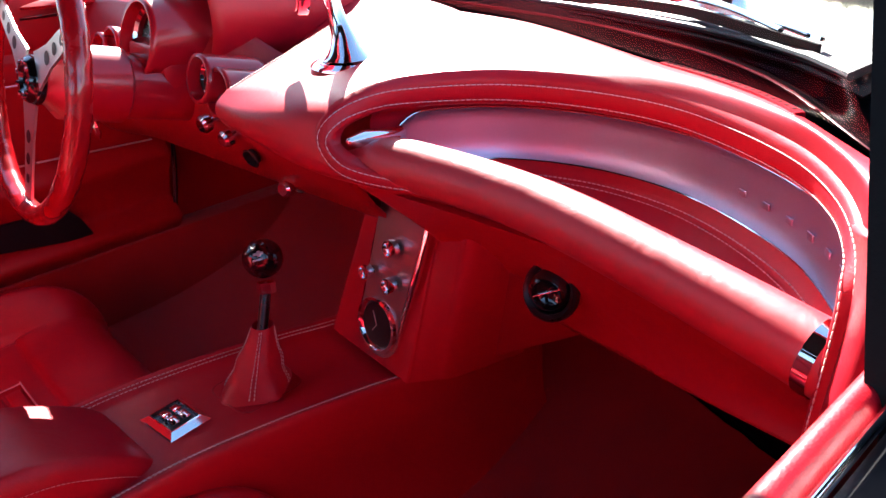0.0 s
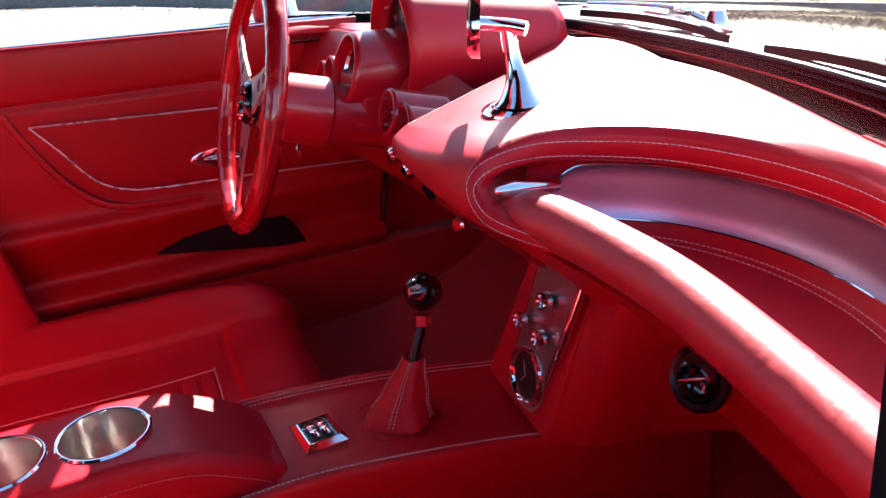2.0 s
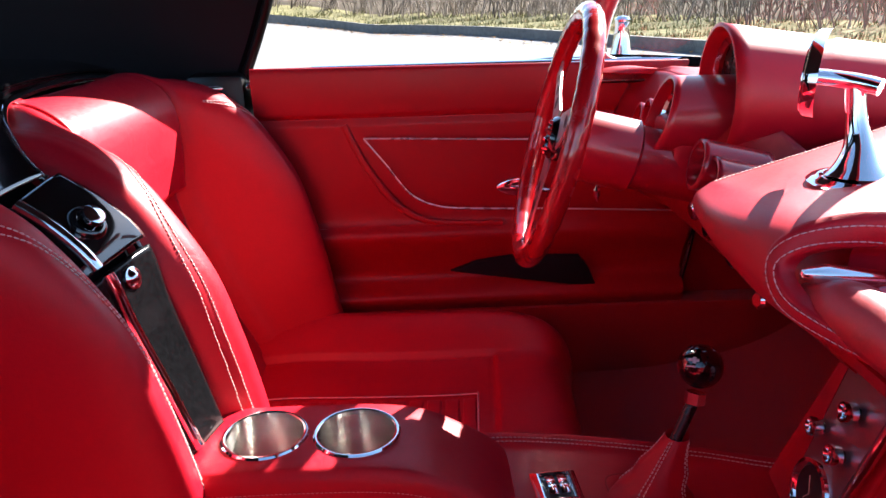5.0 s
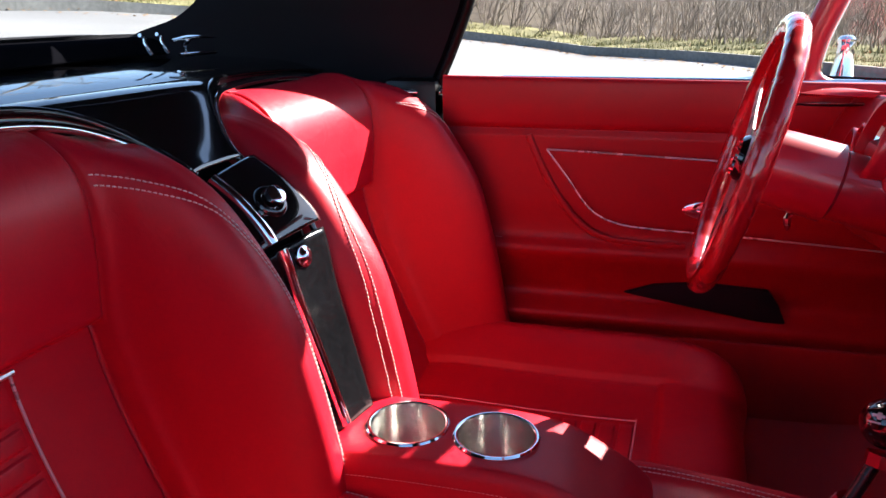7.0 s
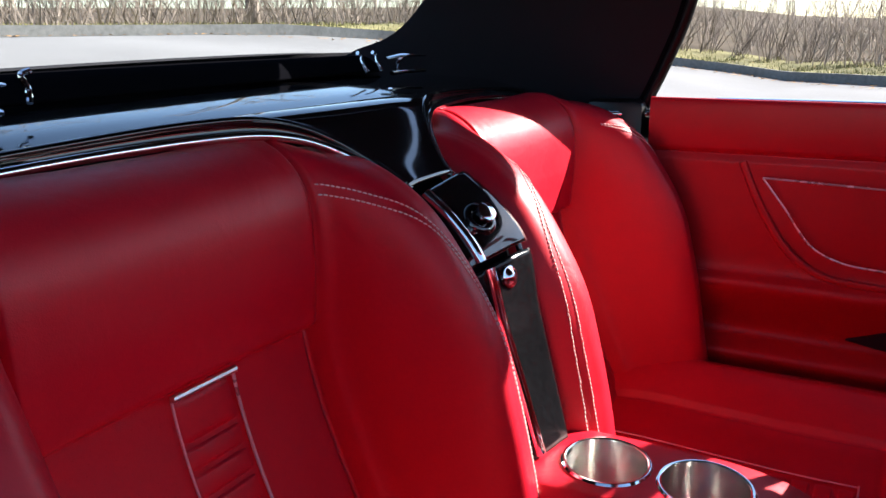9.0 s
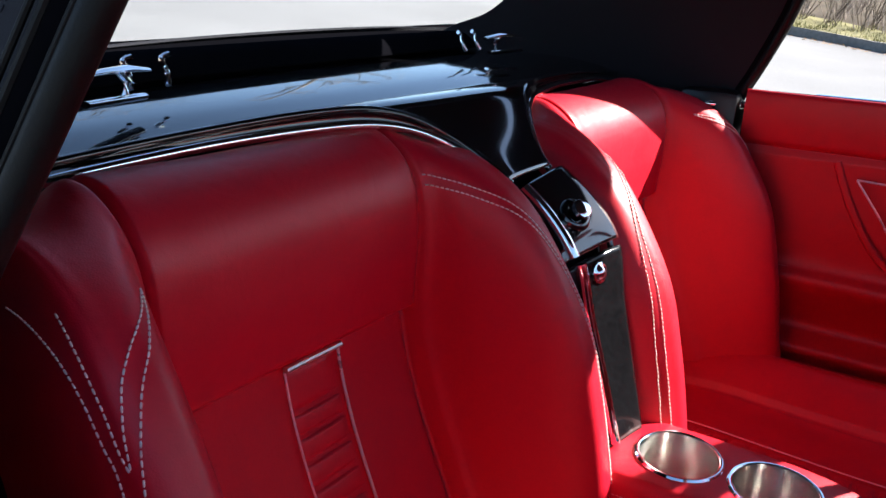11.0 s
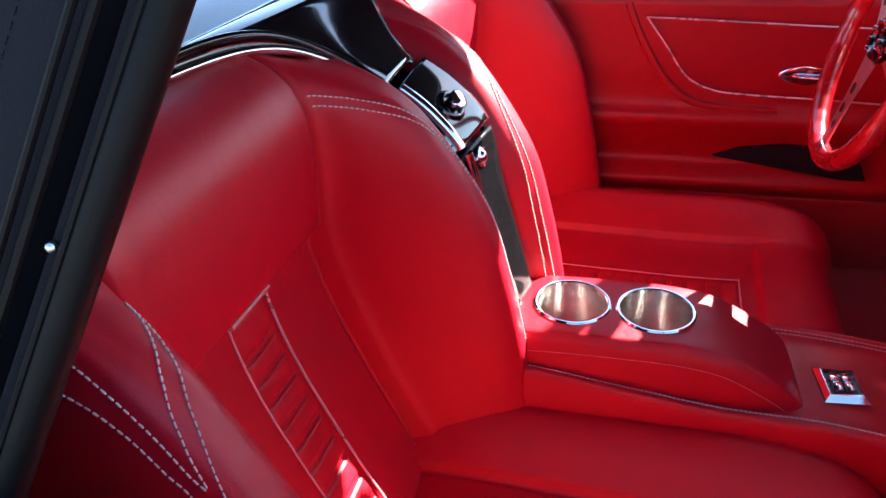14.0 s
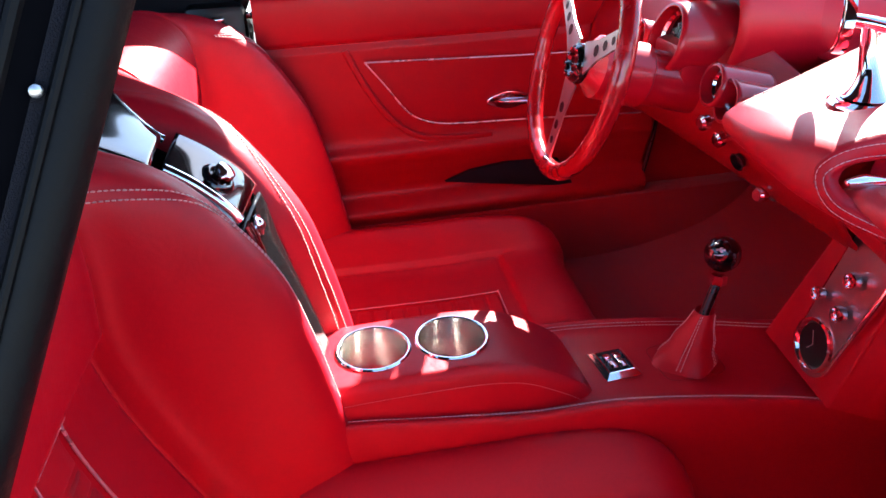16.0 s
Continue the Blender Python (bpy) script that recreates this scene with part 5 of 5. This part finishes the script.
# ---- doors ----
def door(side, x0, ztop, skew, y0, label):
    d = thing("door", label, "car door", (x0, 0.25, 0.36))

    def fn(u, v):
        y = y0 + (0.67 - y0) * u
        prof = along([(0.011, 0.845), (0.011, 0.874), (0.004, 0.883), (-0.004, 0.873), (-0.005, 0.83), (0.0, 0.785), (0.002, 0.74), (0.004, 0.66), (0.006, 0.585), (-0.010, 0.55), (0.012, 0.50), (0.022, 0.455), (-0.012, 0.42), (0.01, 0.385), (0.04, 0.365)])(v)
        k = prof[0] + 0.006 * bell(prof[1] - 0.785, 0.006) * (1 if v > 0.2 else 0)
        return Vector((x0 + side * k + skew * max(y + 0.2, 0), y, prof[1] - 0.012 * u * step(0.3, 0.0, v) - (0.885 - ztop) * step(0.75, 0.88, prof[1])))
    bm = grid(fn, 60, 110)
    if side < 0:
        bmesh.ops.reverse_faces(bm, faces=bm.faces[:])
    part("door_panel", thick(bm, 0.006), vinyl, d, "padded red door panel")
    xo = x0 + skew * 0.45
    part("outer_skin", rbox(0.02, 0.665 - y0, 0.45, 0.008, pose(xo + side * 0.058, (0.665 + y0) / 2, ztop - 0.255)), black_paint, d, "black outer skin")
    ys = np.linspace(y0, 0.655, 24)

    def rim_line(k, z):
        return [Vector((x0 + side * k + skew * max(y + 0.2, 0), y, ztop + z)) for y in ys]
    part("window_seal", sweep(rim_line(0.013, -0.008), disc(0.0018, 8, 0.004)), chrome, d, "bright window slot strip")
    part("window_slot", sweep(rim_line(0.023, -0.016), [(-0.009, -0.02), (0.009, -0.02), (0.009, 0.0), (-0.009, 0.0)]), gauge_black, d, "black window slot")
    part("window_seal", sweep(rim_line(0.032, -0.010), disc(0.002, 8, 0.005)), chrome, d, "bright window slot strip")
    part("sill_strip", sweep(rim_line(0.036, -0.016), [(-0.006, -0.02), (0.006, -0.02), (0.006, 0.004), (-0.006, 0.004)]), black_paint, d)
    part("belt_moulding", sweep(rim_line(0.046, -0.012)[3:], disc(0.010, 12, 0.0075)), chrome, d, "half round chrome belt moulding")
    for k in range(5):
        q = rim_line(0.023, -0.0158)[2 + 4 * k]
        part("slot_screw", lathe([(0, 0.003), (0.003, 0.0025), (0.004, 0.0)], 12, Matrix.Translation(q)), steel, d)
    xs = x0 - side * 0.0075 + skew * 0.4
    line = cr([(xs, 0.60, 0.733), (xs, 0.35, 0.739), (xs, 0.10, 0.748), (xs, 0.036, 0.750)], 10)
    part("trim_line", tube(line, 0.0018, 8), bright_line, d, "thin bright trim line")
    line = cr([(xs, 0.036, 0.750), (xs, 0.075, 0.70), (xs, 0.12, 0.640), (xs, 0.17, 0.614), (xs, 0.24, 0.606), (xs, 0.40, 0.600), (xs, 0.64, 0.588)], 10)
    part("trim_line", tube(line, 0.0018, 8), bright_line, d, "thin bright trim line")
    xe = x0 + side * 0.001
    line = cr([(xe, 0.0, 0.775), (xe, 0.035, 0.70), (xe, 0.085, 0.625), (xe, 0.14, 0.585), (xe, 0.22, 0.574), (xe, 0.30, 0.573)], 12)
    part("embossed_edge", tube(line, 0.005, 8, ry=0.007), vinyl, d)
    part("stitching", stitches([Vector((x0 - side * -0.001, y, 0.572 - 0.02 * (y + 0.1))) for y in np.linspace(y0 + 0.05, 0.64, 200)], pitch=0.005, length=0.0035, r=0.0006), dark_red_thread, d, kind="stuff")
    part("edge_gap", tube(cr([(x0 - side * 0.002, 0.672, 0.86), (x0 + side * 0.006, 0.690, 0.60), (x0 + side * 0.012, 0.668, 0.42), (x0 + side * 0.016, 0.655, 0.372), (x0 + side * 0.02, 0.60, 0.366), (x0 + side * 0.02, y0 + 0.02, 0.372)], 12), 0.005, 6), gauge_black, d)
    sp = [(0.195, 0.472), (0.25, 0.492), (0.33, 0.502), (0.455, 0.496), (0.475, 0.47), (0.495, 0.425), (0.40, 0.44), (0.28, 0.458)]
    m = Matrix(((0, 0, -side, x0 + side * 0.012), (1, 0, 0, 0), (0, 1, 0, 0), (0, 0, 0, 1)))
    part("speaker_grille", plate(sp, 0.012, m, 0.003), canvas, d, "black cloth speaker grille")
    hm = Matrix(((0, 0, -side, x0 + side * 0.004), (1, 0, 0, 0.335), (0, 1, 0, 0.645), (0, 0, 0, 1)))
    o = [(0.048 * math.copysign(abs(math.cos(w)) ** 1.4, math.cos(w)), 0.019 * math.sin(w)) for w in np.linspace(0, 2 * math.pi, 37)[:-1]]
    part("handle_bezel", plate(o, 0.008, hm, 0.003), chrome, d, "pointed oval chrome bezel")
    part("door_handle", tube([hm @ Vector(p) for p in ((-0.02, 0, 0.008), (-0.005, 0, 0.016), (0.03, -0.003, 0.018), (0.055, -0.006, 0.016))], 0.004, 10), chrome, d, "small chrome pull")
    return d


door(-1, -0.634, 0.885, 0.0, -0.165, "closed driver's door with red padded panel")
door(1, 0.702, 0.860, 0.075, -0.262, "closed passenger door with red padded top")


# ---- small controls ----
def pull_knob(p, axis, r, name, label, stem=0.02):
    k = thing(name, label, "knob", p)
    m = turned(p, axis)
    part("knob_head", lathe([(0, 0.008), (r * 0.7, 0.008), (r, 0.004), (r, -0.006), (r * 0.7, -0.009), (r * 0.45, -0.01), (r * 0.45, -0.01 - stem)], 22, m), chrome, k)
    part("knob_collar", lathe([(r * 0.5, -0.012 - stem), (r * 1.15, -0.010 - stem), (r * 1.15, -0.016 - stem)], 22, m), gauge_black, k)
    return k


AX = (0.05, -0.95, -0.15)
pull_knob((-0.162, 0.505, 0.732), AX, 0.013, "light_switch", "chrome light switch knob under the dashboard")
pull_knob((-0.124, 0.512, 0.716), AX, 0.012, "wiper_switch", "chrome wiper switch knob under the dashboard")
pull_knob((-0.083, 0.570, 0.634), (0.2, -0.9, 0.1), 0.012, "heater_pull", "small chrome heater pull on the lower dashboard")
pull_knob((0.028, 0.585, 0.655), (0.2, -0.9, 0.1), 0.010, "choke_knob", "small black and chrome knob by the radio stack")
for x, y, z in ((-0.095, 0.535, 0.690), (-0.012, 0.565, 0.682)):
    h = thing("key_barrel", "black recessed switch hole in the dashboard", "switch", (x, y, z))
    part("barrel", lathe([(0.015, 0.004), (0.013, 0.005), (0.011, -0.004), (0, -0.006)], 24, turned((x, y - 0.004, z), (0.1, -0.9, -0.3))), gauge_black, h)
sig = thing("turn_signal_lever", "chrome turn signal lever with clear crystal tip", "lever", (-0.26, 0.40, 0.74))
part("lever", tube([(-0.285, 0.41, 0.775), (-0.270, 0.405, 0.758), (-0.256, 0.397, 0.742)], 0.0035, 8), chrome, sig)
part("crystal", lathe([(0, 0.012), (0.005, 0.004), (0.005, -0.006), (0, -0.016)], 8, turned((-0.254, 0.394, 0.735), (0.1, -0.1, 1))), chrome, sig, smooth=False)
bolt = thing("door_reflector", "small pale red reflector at the foot of the door", "reflector", (-0.648, 0.66, 0.36))
part("lens", rbox(0.012, 0.026, 0.014, 0.004, pose(-0.648, 0.658, 0.366, 20, 0, 0)), bright_line, bolt)
# raised letters of the trim panel, kept as plain bars
for k in range(8):
    u = 0.62 + 0.045 * k
    p, q = trim_fn(u, 0.55), trim_fn(u + 0.012, 0.55)
    n = -arch_n(0.05 + 0.935 * u)
    m = Matrix.Translation(p + n * 0.0015) @ Matrix(((q - p).normalized(), Vector((0, 0, 1)), n)).transposed().to_4x4()
    part("raised_bar", rbox(0.010, 0.006, 0.0012, 0.0004, m), trim, dash)


# ---- outside the windscreen ----
# low gloss keeps the slats dark against the sky's reflection
slat_black = material("low_gloss_black_slats", (0.006, 0.006, 0.008), 0.45, vary=0.3, spec=0.25)
louvre = thing("cowl_grille", "slatted black cowl air grille before the windscreen", "air grille", (0.2, 0.9, 0.87))
for k in range(18):
    line = []
    for q in range(21):
        x = -0.30 + 0.92 * q / 20
        line.append(Vector((x, SCREEN_Y((x + 0.66) / 1.4) + 0.046 + 0.0115 * k, 0.881 - 0.0006 * k)))
    part("slat", sweep(line, disc(0.0036, 8)), slat_black, louvre)


# added black sheet over the hood: the shade between the slats, as colour
bm = grid(lambda u, v: Vector((-0.32 + 0.96 * u, SCREEN_Y((0.34 + 0.96 * u) / 1.4) + 0.030 + 0.235 * v, 0.8765 - 0.012 * v)), 24, 6)
part("grille_shade_sheet", thick(bm, 0.002), liner_black, louvre, "matt black sheet standing for the shade under the slats")


def wiper(points, blade_pts, label):
    w = thing("wiper", label, "wiper", points[0], group="windscreen wipers")
    line = cr(points, 8)
    part("wiper_arm", sweep(line, disc(0.0045, 10, 0.0035), scale=along([1.5, 1.1, 0.9, 0.7])), chrome, w, "chrome wiper arm")
    bl = cr(blade_pts, 8)
    part("blade_frame", sweep(bl, [(-0.003, 0.0), (0.003, 0.0), (0.002, 0.004), (-0.002, 0.004)]), chrome, w, "bright blade frame")
    part("rubber_blade", sweep([p + Vector((0, -0.004, -0.006)) for p in bl], [(-0.002, -0.006), (0.002, -0.006), (0.002, 0.004), (-0.002, 0.004)]), rubber, w)
    part("pivot", lathe([(0, 0.022), (0.012, 0.020), (0.017, 0.008), (0.02, 0.0), (0.02, -0.012)], 20, Matrix.Translation(points[0])), chrome, w, "round chrome pivot")
    part("yoke", rbox(0.045, 0.018, 0.012, 0.004, pose(*points[1], 0, 0, -12)), chrome, w)
    return w


wiper([(0.02, 0.93, 0.888), (-0.02, 0.905, 0.908), (-0.09, 0.885, 0.913), (-0.19, 0.870, 0.910)], [(0.12, 0.855, 0.893), (0.02, 0.876, 0.899), (-0.09, 0.888, 0.901), (-0.22, 0.884, 0.899)], "parked windscreen wiper on the driver's side")
wiper([(0.44, 0.80, 0.888), (0.40, 0.775, 0.905), (0.47, 0.725, 0.905), (0.54, 0.672, 0.898)], [(0.20, 0.828, 0.893), (0.30, 0.803, 0.898), (0.42, 0.760, 0.899), (0.575, 0.672, 0.892)], "parked windscreen wiper on the passenger side")

# defroster slot in the pad
slot = thing("defroster_grille", "red slotted defroster grille in the pad", "air vent", (0.46, 0.66, 0.862))
rim = [pad_fn(0.60 + 0.27 * k / 21, 0.08) + Vector((0, 0, 0.0015)) for k in range(22)]
part("grille_frame", sweep(rim, [(-0.005, -0.004), (0.005, -0.004), (0.004, 0.0012), (-0.004, 0.0012)]), red_paint, slot)
for p in rim[1:-1]:
    part("slot", rbox(0.0035, 0.0035, 0.001, 0.0, pose(p.x, p.y, p.z + 0.0012, 0, 0, -28)), gauge_black, slot, smooth=False)

# chrome outside mirror on the driver's fender
om = thing("outside_mirror", "tapered chrome outside mirror stem on the driver's fender", "mirror", (-0.85, 0.575, 0.853))
part("mirror_stem", lathe([(0.026, 0.0), (0.021, 0.02), (0.017, 0.05), (0.014, 0.075), (0.016, 0.085), (0.012, 0.092), (0, 0.094)], 24, pose(-0.85, 0.575, 0.853)), chrome, om, "tapered chrome stem")
part("mirror_cap", lathe([(0, 0.012), (0.010, 0.010), (0.016, 0.004), (0.016, 0.0), (0.0, -0.002)], 24, pose(-0.85, 0.575, 0.936)), chrome, om, "rounded chrome cap")
